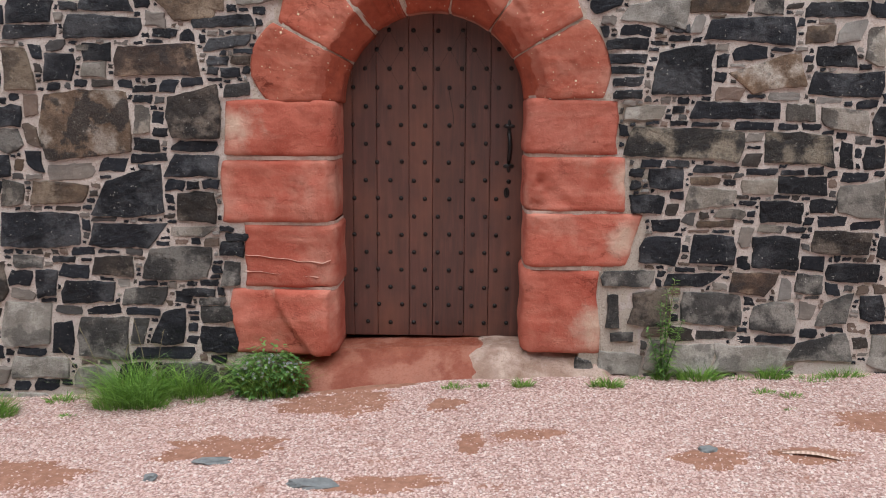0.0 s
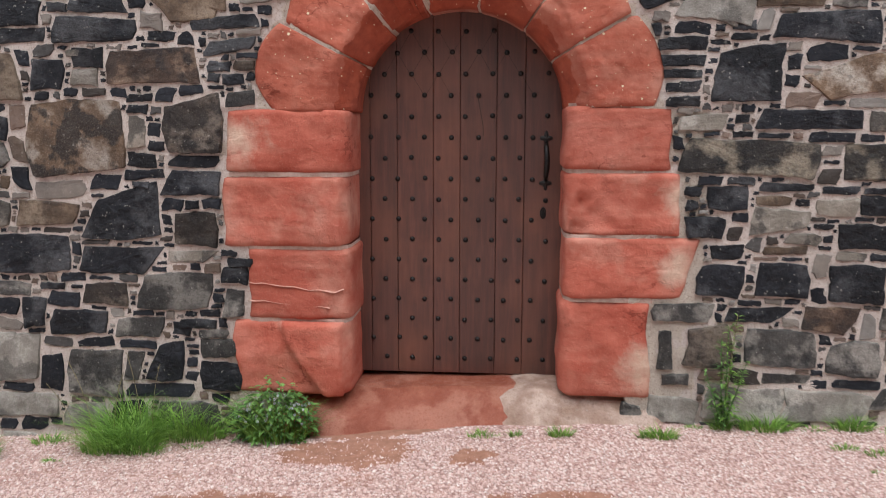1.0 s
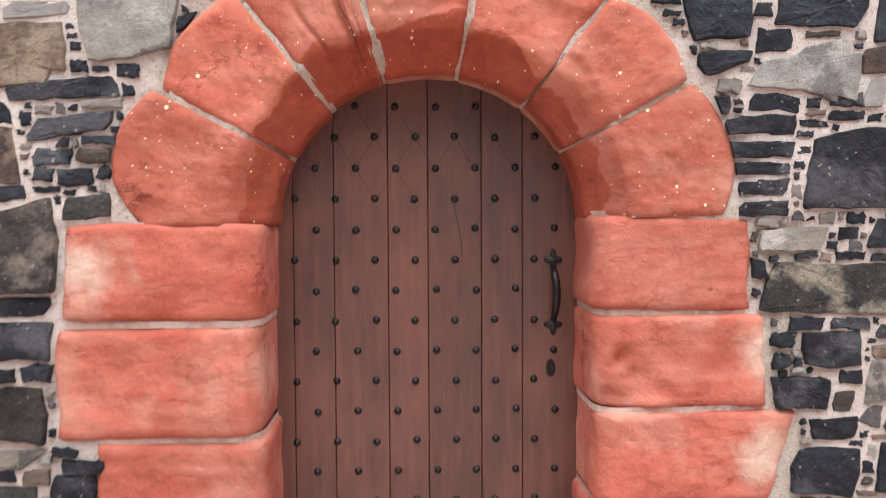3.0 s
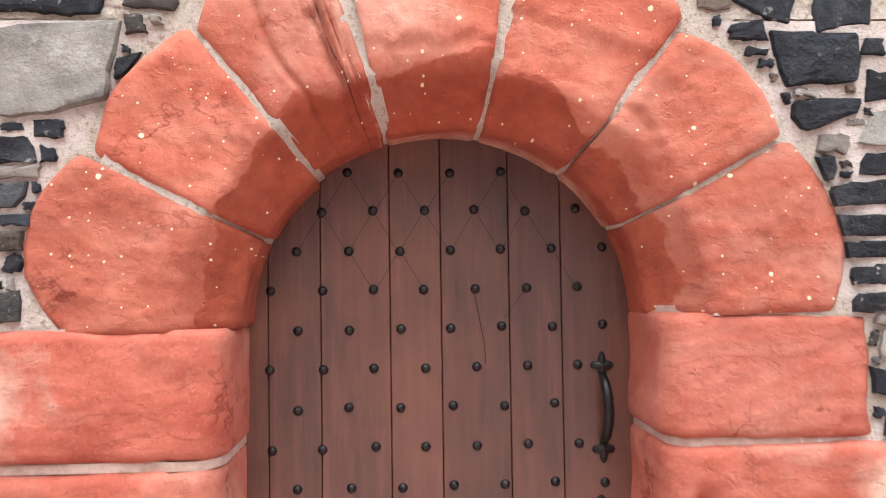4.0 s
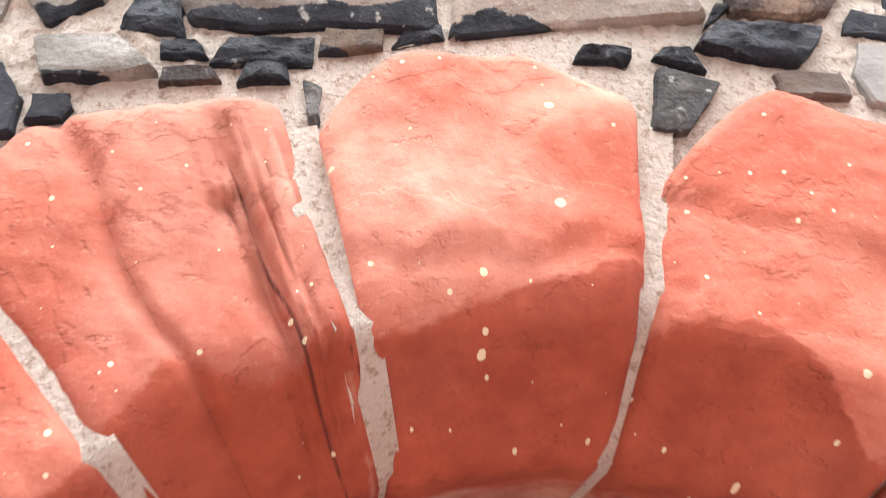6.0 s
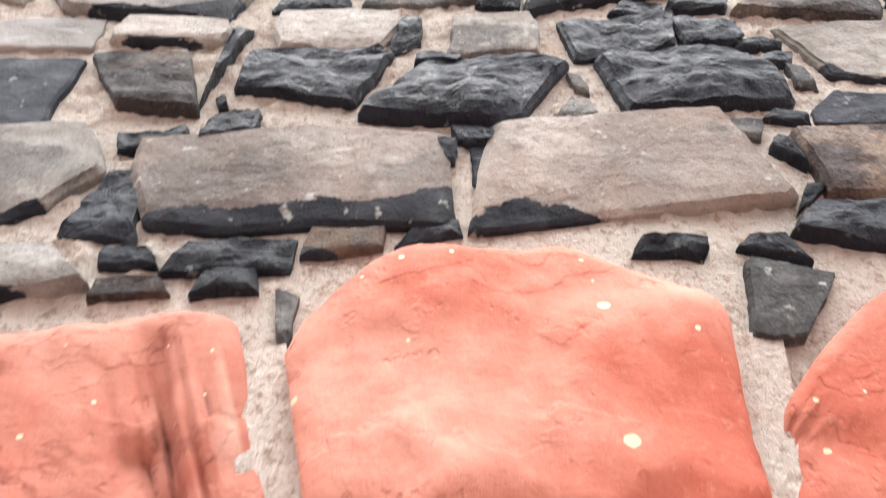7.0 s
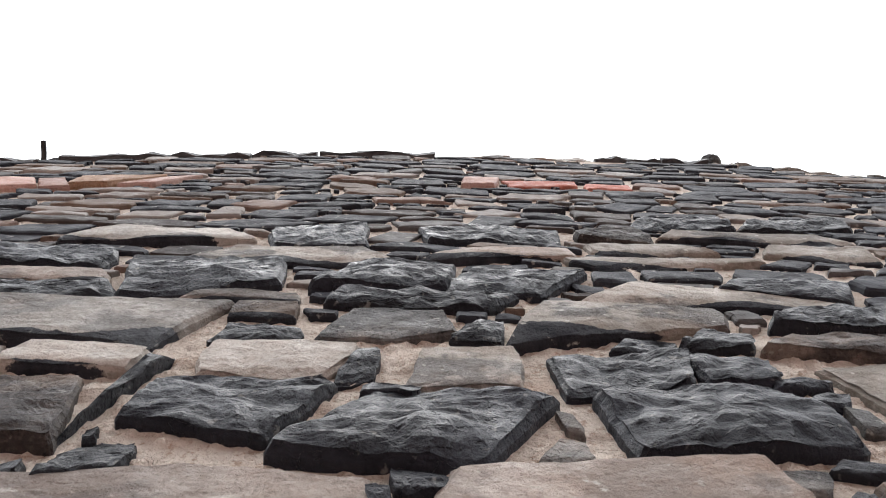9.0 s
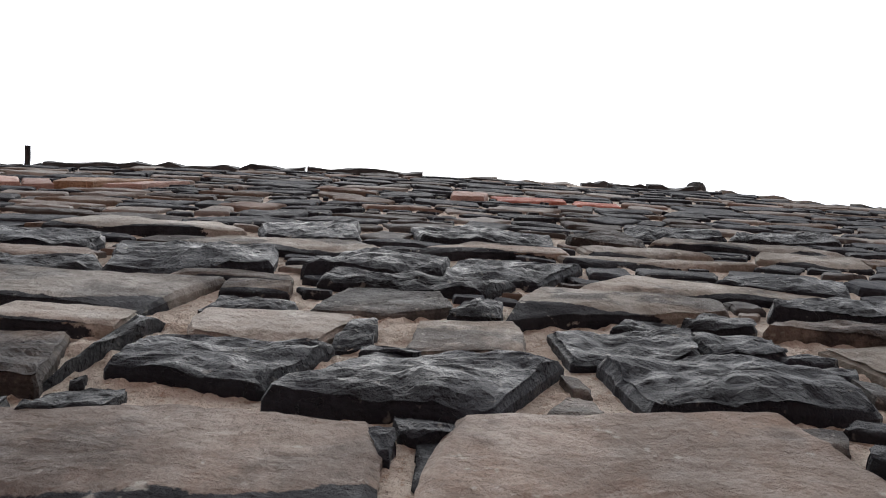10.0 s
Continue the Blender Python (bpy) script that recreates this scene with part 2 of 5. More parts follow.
    return m


def wood_material():
    m, nt, b = tree("brown_painted_oak")
    v = coords(nt, (9.0, 9.0, 0.7))
    info = nt.nodes.new("ShaderNodeObjectInfo")
    c = ramp(nt, noise_at(nt, v, 5, 6, 0.65), [(0.3, (0.05, 0.0175, 0.0125)), (0.55, (0.09, 0.031, 0.022)), (0.78, (0.15, 0.057, 0.04))])
    c = mix(nt, ramp(nt, noise_at(nt, coords(nt, (1.5, 1.5, 1.0)), 3, 4), [(0.45, 0.0), (0.72, 0.6)]), c, (0.18, 0.064, 0.036))
    c = tint(nt, c, info.outputs["Random"], 0.9, 1.12)
    nt.links.new(c, b.inputs["Base Color"])
    b.inputs["Roughness"].default_value = 0.5
    b.inputs["Coat Weight"].default_value = 0.9
    b.inputs["Coat Roughness"].default_value = 0.38
    bump(nt, b, noise_at(nt, v, 12, 5, 0.6), 0.2, 0.003)
    return m


def plain_material(name, c1, c2, scale, rough, metal=0.0, bumpy=0.3, dist=0.002):
    m, nt, b = tree(name)
    v = coords(nt)
    nt.links.new(ramp(nt, noise_at(nt, v, scale, 5, 0.6), [(0.3, c1), (0.7, c2)]), b.inputs["Base Color"])
    b.inputs["Roughness"].default_value = rough
    b.inputs["Metallic"].default_value = metal
    bump(nt, b, noise_at(nt, v, scale * 4, 4, 0.6), bumpy, dist)
    return m


def gravel_material():
    m, nt, b = tree("pink_gravel_bed")
    v = coords(nt)
    vor = add(nt, "ShaderNodeTexVoronoi", Scale=75.0)
    nt.links.new(v, vor.inputs["Vector"])
    sep = nt.nodes.new("ShaderNodeSeparateColor")
    nt.links.new(vor.outputs["Color"], sep.inputs[0])
    chips = ramp(nt, sep.outputs[0], [(0.0, (0.4, 0.25, 0.22)), (0.35, (0.55, 0.38, 0.34)), (0.7, (0.66, 0.5, 0.46)), (1.0, (0.75, 0.66, 0.62))])
    chips = mix(nt, ramp(nt, vor.outputs["Distance"], [(0.35, 0.0), (0.75, 0.75)]), chips, (0.2, 0.10, 0.08))
    mud = ramp(nt, noise_at(nt, v, 30, 4), [(0.3, (0.27, 0.125, 0.08)), (0.7, (0.36, 0.18, 0.125))])
    bare = ramp(nt, noise_at(nt, coords(nt, (0.8, 1.5, 1)), 2.3, 5, 0.55), [(0.6, 0.0), (0.68, 0.85)])
    c = mix(nt, bare, chips, mud)
    nt.links.new(c, b.inputs["Base Color"])
    b.inputs["Roughness"].default_value = 0.9
    n1 = bump(nt, b, vor.outputs["Distance"], -0.6, 0.01)
    bump(nt, b, noise_at(nt, v, 6, 4), 0.3, 0.03, n1)
    return m


def chip_material():
    m, nt, b = tree("gravel_chips")
    g = nt.nodes.new("ShaderNodeNewGeometry")
    nt.links.new(ramp(nt, g.outputs["Random Per Island"], [(0.0, (0.4, 0.24, 0.21)), (0.25, (0.54, 0.365, 0.325)), (0.6, (0.66, 0.48, 0.44)),
                 (0.9, (0.73, 0.59, 0.55)), (1.0, (0.8, 0.74, 0.71))]), b.inputs["Base Color"])
    b.inputs["Roughness"].default_value = 0.85
    return m


def feather_material():
    m, nt, b = tree("barred_feather")
    t = nt.nodes.new("ShaderNodeTexCoord")
    w = add(nt, "ShaderNodeTexWave", Scale=16.0, Distortion=1.5, Detail=2.0)
    w.bands_direction = "X"
    nt.links.new(t.outputs["Object"], w.inputs["Vector"])
    nt.links.new(ramp(nt, w.outputs["Color"], [(0.35, (0.66, 0.5, 0.42)), (0.75, (0.48, 0.32, 0.25))]), b.inputs["Base Color"])
    b.inputs["Roughness"].default_value = 0.7
    return m


def leaf_material(name, c1, c2):
    m, nt, b = tree(name)
    g = nt.nodes.new("ShaderNodeNewGeometry")
    nt.links.new(ramp(nt, g.outputs["Random Per Island"], [(0.0, c1), (1.0, c2)]), b.inputs["Base Color"])
    b.inputs["Roughness"].default_value = 0.6
    b.inputs["Transmission Weight"].default_value = 0.0
    return m


RED_PALE = red_material("bleached_red_sandstone", False, (3.0, 0.5, 0.68))
MORTAR = mortar_material("pale_lime_mortar", (0.58, 0.505, 0.46), (0.7, 0.63, 0.585), (0.74, 0.675, 0.625), 0.6, 1.2)
COARSE = mortar_material("coarse_sandy_mortar", (0.55, 0.478, 0.4), (0.655, 0.585, 0.505), (0.72, 0.655, 0.575), 0.8, 1.4)
RED, RED_ARCH = red_material("red_sandstone", False), red_material("lichened_red_sandstone", True, (2.2, 0.5, 0.69))
CHIP, FEATHER = chip_material(), feather_material()
WOOD, RUBBLE, GRAVEL = wood_material(), rubble_material(), gravel_material()
IRON = plain_material("blackened_iron", (0.012, 0.012, 0.013), (0.035, 0.033, 0.032), 60, 0.42, 0.6)
# near-black that puts in shade: passage, plank gaps, keyhole and scored grooves
SHADE = plain_material("shade_black", (0.01, 0.01, 0.01), (0.016, 0.015, 0.014), 5, 0.9)
PALE = stone_material("pinkish_worn_stone", (0.3, 0.2, 0.155), (0.48, 0.36, 0.3), (0.6, 0.49, 0.43), 0.3, 0.85, 0.45, 0.4, 0.0, 0.6)
SLATE = plain_material("dark_slate", (0.02, 0.02, 0.022), (0.06, 0.06, 0.06), 12, 0.7, 0.0, 0.5, 0.01)
FLAT = plain_material("blue_grey_stone", (0.13, 0.15, 0.155), (0.24, 0.26, 0.27), 25, 0.7, 0.0, 0.4, 0.005)
GRASS = leaf_material("grass_green", (0.085, 0.21, 0.03), (0.27, 0.47, 0.085))
LEAF = leaf_material("dark_leaf_green", (0.04, 0.12, 0.025), (0.15, 0.3, 0.07))
EARTH = plain_material("red_earth", (0.24, 0.11, 0.07), (0.38, 0.2, 0.14), 22, 0.85, 0.0, 0.4, 0.01)
SILL = stone_material("worn_red_sill", (0.27, 0.075, 0.045), (0.4, 0.14, 0.09), (0.52, 0.27, 0.2), 0.0, 0.5, 0.4, 0.0, 0.0, 0.3)
JOINT = plain_material("joint_mortar", (0.4, 0.27, 0.22), (0.56, 0.43, 0.37), 30, 0.95, 0.0, 0.6, 0.006)
VEIN = plain_material("pale_pink_vein", (0.5, 0.27, 0.21), (0.62, 0.4, 0.33), 30, 0.9)
DRY = plain_material("dry_stalk", (0.2, 0.17, 0.09), (0.32, 0.28, 0.16), 20, 0.8)
PETAL = leaf_material("pale_petals", (0.55, 0.6, 0.75), (0.75, 0.78, 0.85))


# ---- builders ----
def mesh_of(name, bm, material, smooth=False):
    me = bpy.data.meshes.new(name)
    bm.to_mesh(me)
    bm.free()
    me.materials.append(material)
    if smooth:
        me.shade_smooth()
    return me


def part(name, bm, material, parent=None, label="", smooth=False):
    ob = new(name, mesh_of(name, bm, material, smooth))
    ob.parent = parent
    if label:
        ob["label"] = label
    return ob


def thing(name, label, category, kind="", group="", at=(0, 0, 0)):
    e = new(name)
    e.location = at
    e.empty_display_size = 0.1
    return tagged(e, label, category, group, kind)


def box(bm, x0, x1, y0, y1, z0, z1, bevel=0.0):
    vs = [bm.verts.new((x, y, z)) for x in (x0, x1) for y in (y0, y1) for z in (z0, z1)]
    fs = [bm.faces.new([vs[i] for i in f]) for f in ((0, 1, 3, 2), (4, 6, 7, 5), (0, 4, 5, 1), (2, 3, 7, 6), (0, 2, 6, 4), (1, 5, 7, 3))]
    if bevel:
        bmesh.ops.bevel(bm, geom=list({e for f in fs for e in f.edges}), offset=bevel, segments=2, affect="EDGES")


def face_y(x, z):
    """The wall's face, with a slight long-wave unevenness."""
    return W + 0.006 * noise.noise(Vector((x * 0.6, z * 0.6, 9.0)))


def ground_z(x, y=W):
    heap = 0.055 * math.exp(-((x - 0.35) / 0.75) ** 2) * max(0.0, min(1.0, (y - W + 0.65) / 0.5))
    return 0.01 + 0.045 * max(-6, min(6, x)) - 0.02 * max(0.0, min(W - y, 8)) + heap


# ---- large structure ----
CX, CZ, RI = -0.03, 1.58, 0.49       # the arch's centre and clear radius
TOP = 5.33


def head_z(x):
    """Height of the wall's head: a long rise from one side, level over the door, then a ruined shoulder."""
    return float(np.interp(x, (-3.5, -1.4, -1.0, -0.57, -0.3, 0.12, 1.05, 1.28, 1.53, 3.0), (4.2, 4.79, 4.96, 5.14, 5.21, 5.31, TOP, 5.16, 4.97, 4.5)))


XL, XR = -5.0, 5.0

def wall_body():
    """Wall core in mortar with the doorway cut through; its face follows face_y."""
    bm = bmesh.new()
    r = RI + 0.34
    prof = [(CX - r, -0.4), (CX - r, CZ)] + [(CX - r * math.cos(a), CZ + r * math.sin(a)) for a in np.linspace(0, math.pi, 25)[1:-1]] + [(CX + r, CZ), (CX + r, -0.4)]
    # face split in strips so that the bow can follow
    zs = list(np.linspace(0.0, 1.0, 9)[1:])
    xs = list(np.linspace(XL, XR, 81))
    low = [(XL, -0.4)] + prof + [(XR, -0.4), (XR, 3.0)] + [(x, 3.0) for x in xs[::-1][1:-1]] + [(XL, 3.0)]
    front = [bm.verts.new((x, face_y(x, z) + 0.007, z)) for x, z in low]
    back = [bm.verts.new((x, W + 0.9, z)) for x, z in low]
    bm.faces.new(front[::-1])
    bm.faces.new(back)
    n = len(low)
    top_start = 1 + len(prof) + 1
    for i in range(n):
        if not (top_start <= i < n - 1):
            bm.faces.new((front[i], front[(i + 1) % n], back[(i + 1) % n], back[i]))
    rows = [[front[top_start + 80 - k] for k in range(81)]]
    rows_b = [[back[top_start + 80 - k] for k in range(81)]]
    for z in zs:
        rows.append([bm.verts.new((x, face_y(x, 3 + z) + 0.007, 3 + z * (head_z(x) - 3))) for x in xs])
        rows_b.append([bm.verts.new((x, W + 0.9, 3 + z * (head_z(x) - 3))) for x in xs])
    for a, b in zip(rows, rows[1:]):
        for k in range(80):
            bm.faces.new((a[k], a[k + 1], b[k + 1], b[k]))
    for a, b in zip(rows_b, rows_b[1:]):
        for k in range(80):
            bm.faces.new((a[k + 1], a[k], b[k], b[k + 1]))
    for k in range(80):
        bm.faces.new((rows[-1][k], rows[-1][k + 1], rows_b[-1][k + 1], rows_b[-1][k]))
    for side in (0, 80):
        for (a, b), (c, d) in zip(zip(rows, rows[1:]), zip(rows_b, rows_b[1:])):
            bm.faces.new((a[side], b[side], d[side], c[side]))
    bmesh.ops.recalc_face_normals(bm, faces=bm.faces[:])
    return bm


wall = part("wall_front", wall_body(), COARSE)
tagged(wall, "tall rubble wall of dark basalt in pale pink lime mortar", "wall", kind="structure")

bm = bmesh.new()
gx = [-300, -60, -14] + list(np.linspace(-6, 6, 61)) + [14, 60, 300]
gy = [-300, -60, -14, -4, 0, 1.5] + list(np.linspace(2.6, 7.3, 60)) + [8.2, 20, 60, 300]
grid = [[bm.verts.new((x, y, ground_z(x, y) + (0.012 * noise.noise((x * 1.3, y * 1.3, 3.0)) if -7 < x < 7 and 1 < y < 8 else 0))) for x in gx] for y in gy]
for a, b in zip(grid, grid[1:]):
    for k in range(len(gx) - 1):
        bm.faces.new((a[k], a[k + 1], b[k + 1], b[k]))
ground = part("ground", bm, GRAVEL, None, "", True)
tagged(ground, "pink crushed gravel with bare reddish earth patches", "ground", kind="structure")

# plain unseen walls added behind the camera to block low frontal sky light
for name, x0, x1, y0, y1 in (("wall_court_back", -16, 16, -5.5, -5.0), ("wall_court_west", -16.5, -16, -5.5, W + 0.9), ("wall_court_east", 16, 16.5, -5.5, W + 0.9)):
    bm = bmesh.new()
    box(bm, x0, x1, y0, y1, -1.2, 10.0)
    tagged(part(name, bm, STONE["g"]), "plain grey unseen wall that blocks low sky light", "wall", kind="structure")

# unseen passage end behind the door, its shade put in as near-black colour
bm = bmesh.new()
box(bm, -0.9, 0.85, W + 0.9, W + 0.96, -0.2, 2.5)
tagged(part("wall_passage", bm, SHADE), "near-black unseen passage end behind the door", "wall", kind="structure")


# ---- red sandstone surround ----
surround = thing("door_surround", "red sandstone arched door surround of worn blocks", "door surround", at=(CX, W, 0))


RX = 0.025                      # the arch is a little wider than high


def dressed(name, place, s_out, steps, seed, label="", lump=0.015, soft=0.022, proud=0.011, cham=1.0, extra=None, material=None, inner=0.0, ragged=0.022, paler=None, bleached=(), flake_shade=None, fissure_shade=None):
    """One dressed block. place(u, s): u runs 0..1 along the opening, s is the distance from the opening's edge."""
    prof = [(0.0, W + 0.44), (0.0, W + 0.25)] + [(s * cham, W + (y + 0.02) * cham - 0.02) for s, y in
            ((0.0, 0.16), (0.004, 0.14), (0.022, 0.112), (0.044, 0.082), (0.066, 0.052), (0.088, 0.022), (0.1, 0.004))] + [(0.112 * cham, W - proud * 0.85)]
    if cham < 1.0:
        # worn jamb edges are rounded, not bevelled
        bow = [(0.0, 0.16), (0.002, 0.125), (0.009, 0.092), (0.022, 0.06), (0.042, 0.033), (0.066, 0.014), (0.09, 0.002)]
        prof[2:9] = [(s * cham, W + (y + 0.02) * cham - 0.02) for s, y in bow]
    k = max(4, int((s_out - 0.15) / (0.012 if material is RED_ARCH else 0.017)))
    prof += [(0.14 * cham + (s_out - 0.03 - 0.14 * cham) * i / k, W - proud) for i in range(k + 1)]
    prof += [(s_out - 0.012, W - proud * 0.75), (s_out, W - 0.004), (s_out + 0.002, W + 0.06)]
    if inner:
        prof = [(s + inner, y + (0.0135 if cham < 1.0 else 0.015 if material is JOINT else 0.0085)) for s, y in prof[:-3]]
    bm = bmesh.new()
    us = [0.0, 0.01, 0.025, 0.05] + list(np.linspace(0.1, 0.9, steps)) + [0.95, 0.975, 0.99, 1.0]
    rows = []
    for u in us:
        edge = min(u, 1 - u)
        dip = 0.0 if edge > 0.06 else soft * (1 - edge / 0.06) ** 2
        row = []
        for ip, (s, y) in enumerate(prof):
            x, z = place(u, s)
            q = Vector((x + seed * 7.3, y, z + seed * 3.1))
            d = lump * (noise.noise(q * 4.5) + 0.5 * noise.noise(q * 12) + 0.35 * abs(noise.noise(q * 27)) + 0.18 * noise.noise(q * 55))
            if 0.0 < s < 0.13:
                y += 0.03 * noise.noise(Vector((x * 5 + seed, z * 5, 2.0))) * cham
            if extra is not None and s > 0.03:
                d += extra(x, z)
            d *= 1.0 if 1 < ip else 0.3
            yy = y + dip * (1.0 if y < W + 0.1 else 0.3) - d * (1.0 if s > 0.03 else 0.25)
            if s < 0.03:
                x, z = place(u, s - d * 0.6 + dip * 0.6)
            elif ip > len(prof) - 4 and not inner:
                x, z = place(u, s + ragged * (noise.noise(Vector((u * 2.2 + seed, seed * 2.0, 1.0))) + 0.25 * noise.noise(Vector((u * 5 + seed, seed * 2.0, 4.0)))))
            row.append(bm.verts.new((x, yy, z)))
        rows.append(row)
    for a, b in zip(rows, rows[1:]):
        for i in range(len(prof) - 1):
            bm.faces.new((a[i], a[i + 1], b[i + 1], b[i]))
    if not inner:
        for row in (rows[0], rows[-1]):
            bm.faces.new(row)
    bmesh.ops.recalc_face_normals(bm, faces=bm.faces[:])
    ob = part(name, bm, material or RED, surround, label, True)
    if paler is not None:
        ob.data.materials.append(RED_PALE)
        for poly in ob.data.polygons:
            poly.material_index = int(paler(poly.center.x, poly.center.z))
    if callable(bleached):
        give_values(ob.data, "bleached", bleached)
    elif bleached:
        give_values(ob.data, "bleached", lambda x, y, z: max(0.86 * math.exp(-((x - px) / rx) ** 2 - ((z - pz) / rz) ** 2) for px, pz, rx, rz in bleached))
    if fissure_shade is not None:
        give_values(ob.data, "fissure_shade", fissure_shade)
    # inner band that carries flake edges and the painted soffit shade
    if flake_shade is not None:
        give_values(ob.data, "flake_shade", lambda x, y, z: max(0.0, min(1.0, 0.5 + 9 * flake_shade(x, z))))
    ob.matrix_parent_inverse = Matrix.Translation((-CX, -W, 0))
    return ob


def jamb(side, z0, z1, out0, out1, seed, **kw):
    gap = 0.001

    def place(u, s):
        z = z0 + gap + (z1 - z0 - 2 * gap) * u
        z += 0.012 * s * math.sin(seed * 2.1) + 0.006 * noise.noise(Vector((s * 6, seed, 0)))
        reach = s * (1 + (out1 / out0 - 1) * u)
        reach += 0.006 * math.sin(seed * 3.7) * max(0.0, 1 - s / 0.25) + 0.01 * noise.noise(Vector((z * 7, seed, 3.0))) * max(0.0, 1 - s / 0.25)
        return CX + side * (RI + RX + reach), z
    dressed("jamb_block", place, out0, 24, seed, cham=0.55, **kw)


def voussoir(a0, a1, reach, seed, skew=0.0, taper=0.0, chop=(0.1, 0.1), inward=0.0, steps=36, **kw):
    def place(u, s):
        half = (0.0035 + 0.007 * s + taper * max(0.0, s - 0.08)) / (RI + s)
        a = radians(a0) - half + (radians(a1) - radians(a0) + 2 * half) * u
        r = s * (1 + skew * (u - 0.5)) - max(0.0, s - 0.15) * (chop[0] * max(0.0, 1 - u / 0.32) ** 1.2 + chop[1] * max(0.0, 1 - (1 - u) / 0.32) ** 1.2)
        r -= inward * max(0.0, 1 - s / 0.3)
        return CX + (RI + RX + r) * math.cos(a), CZ + (RI + r) * math.sin(a)
    dressed("voussoir", place, reach - 0.005, steps, seed, material=RED_ARCH, soft=0.013, **kw)


def old_split(x, y, z):
    """Deep fissures along the rotten bedding of one arch stone, their shade put in as black colour."""
    a, r = math.degrees(math.atan2(z - CZ, x - CX)), math.hypot(x - CX, z - CZ)
    fade = max(0.0, min(1.0, (0.93 - r) * 9))
    return fade * max(math.exp(-((a - 111.6 + 1.6 * noise.noise(Vector((r * 6, 1.0, 0.0)))) / 0.28) ** 2) * (0.75 + 0.5 * noise.noise(Vector((r * 14, 3.0, 0.0)))),
                      0.75 * math.exp(-((a - 108.6 + 2.4 * noise.noise(Vector((r * 8, 5.0, 0.0)))) / 0.3) ** 2) * (noise.noise(Vector((r * 9, 9.0, 0.0))) > 0),
                      0.55 * math.exp(-((a - 121 + 2 * noise.noise(Vector((r * 5, 7.0, 0.0)))) / 0.22) ** 2))


def key_split(x, y, z):
    """One short open crack low on the keystone, its shade put in as dark colour."""
    return math.exp(-((x - 0.085 - 0.01 * noise.noise(Vector((z * 14, 0.0, 0.0)))) / 0.005) ** 2) / (1 + math.exp((z - 2.19) * 50))


def rim(x, y, z):
    """The lime-stained rim of the reveal, behind the worn edge."""
    return max(0.0, min(0.55, (y - W - 0.16) * 9 + 0.3 * noise.noise(Vector((x * 7, y * 7, z * 7)))))


def fissured(x, z):
    """A band of rotten, fissured bedding that runs up one arch stone."""
    a = math.degrees(math.atan2(z - CZ, x - CX))
    band = math.exp(-((a - 110.5) / 2.6) ** 2)
    return band * max(0.0, min(1.0, (0.9 - math.hypot(x - CX, z - CZ)) * 12)) * (-0.004 + 0.021 * noise.noise(Vector((a * 1.1, math.hypot(x - CX, z - CZ) * 5, 1.0))) + 0.013 * noise.noise(Vector((a * 2.6, math.hypot(x - CX, z - CZ) * 11, 5.0))))


def drips(x, y, z):
    """Pale streaks of lime washed down the fissures."""
    a = math.degrees(math.atan2(z - CZ, x - CX))
    return 0.75 * math.exp(-((a - 108.3) / 1.3) ** 2) * max(0.0, noise.noise(Vector((a * 2.2, z * 9, 3.0))) + 0.45)


def hollow(x0, z0, rx, rz, d):
    return lambda x, z: -d * math.exp(-((x - x0) / rx) ** 2 - ((z - z0) / rz) ** 2)


def step_at(edge, d, wide=0.006):
    """A ledge: proud by d where edge(x, z) is positive."""
    return lambda x, z: d / (1 + math.exp(-max(-30.0, min(30.0, edge(x, z) / wide * 4))))


def summed(*fs):
    return lambda x, z: sum(f(x, z) for f in fs)


def wavy(x, k=17.0, seed=0.0):
    return noise.noise(Vector((x * k, seed, 0.0)))


jamb(-1, 1.28, 1.58, 0.60, 0.58, 1, bleached=((-1.12, 1.44, 0.2, 0.13),))
jamb(-1, 0.925, 1.27, 0.625, 0.615, 2, material=RED_PALE, extra=step_at(lambda x, z: x + 0.83, 0.006, 0.05))
jamb(-1, 0.56, 0.915, 0.51, 0.495, 3, label="red sandstone block with pale wavy veins")
jamb(-1, 0.172, 0.55, 0.575, 0.585, 4, soft=0.02, label="split red sandstone block at the foot",
     extra=step_at(lambda x, z: (x + 0.91) - 0.9 * max(0.0, 0.53 - z) ** 1.4 - 0.02, 0.038, 0.008), paler=lambda x, z: (x + 0.91) - 0.9 * max(0.0, 0.53 - z) ** 1.4 - 0.02 < 0)
jamb(1, 1.305, 1.60, 0.485, 0.475, 5)
jamb(1, 0.995, 1.295, 0.535, 0.525, 6, material=RED_PALE, bleached=((1.02, 1.18, 0.1, 0.13),), lump=0.016, soft=0.025, label="eroded red sandstone block with a pitted corner",
     extra=summed(hollow(0.565, 1.16, 0.022, 0.03, 0.035), hollow(0.62, 1.10, 0.05, 0.03, 0.022), hollow(0.55, 1.03, 0.06, 0.04, 0.03), hollow(0.68, 1.05, 0.06, 0.03, 0.014)))
jamb(1, 0.69, 0.985, 0.545, 0.635, 7, material=RED_PALE, bleached=((1.03, 0.85, 0.13, 0.12),), soft=0.018)
jamb(1, 0.205, 0.68, 0.425, 0.405, 8, material=RED_PALE, bleached=((0.88, 0.36, 0.14, 0.16),))
# inner bands: old flake edges plus soffit shade put in as deep red colour
voussoir(181.0, 153, 0.465, 9, 0.0, chop=(0.35, 0.15), inward=0.017, flake_shade=lambda x, z: 0.575 - math.hypot(x - CX, z - CZ) + 0.05 * wavy(z, 8, 1.0), extra=hollow(-0.9, 1.62, 0.06, 0.05, 0.02))
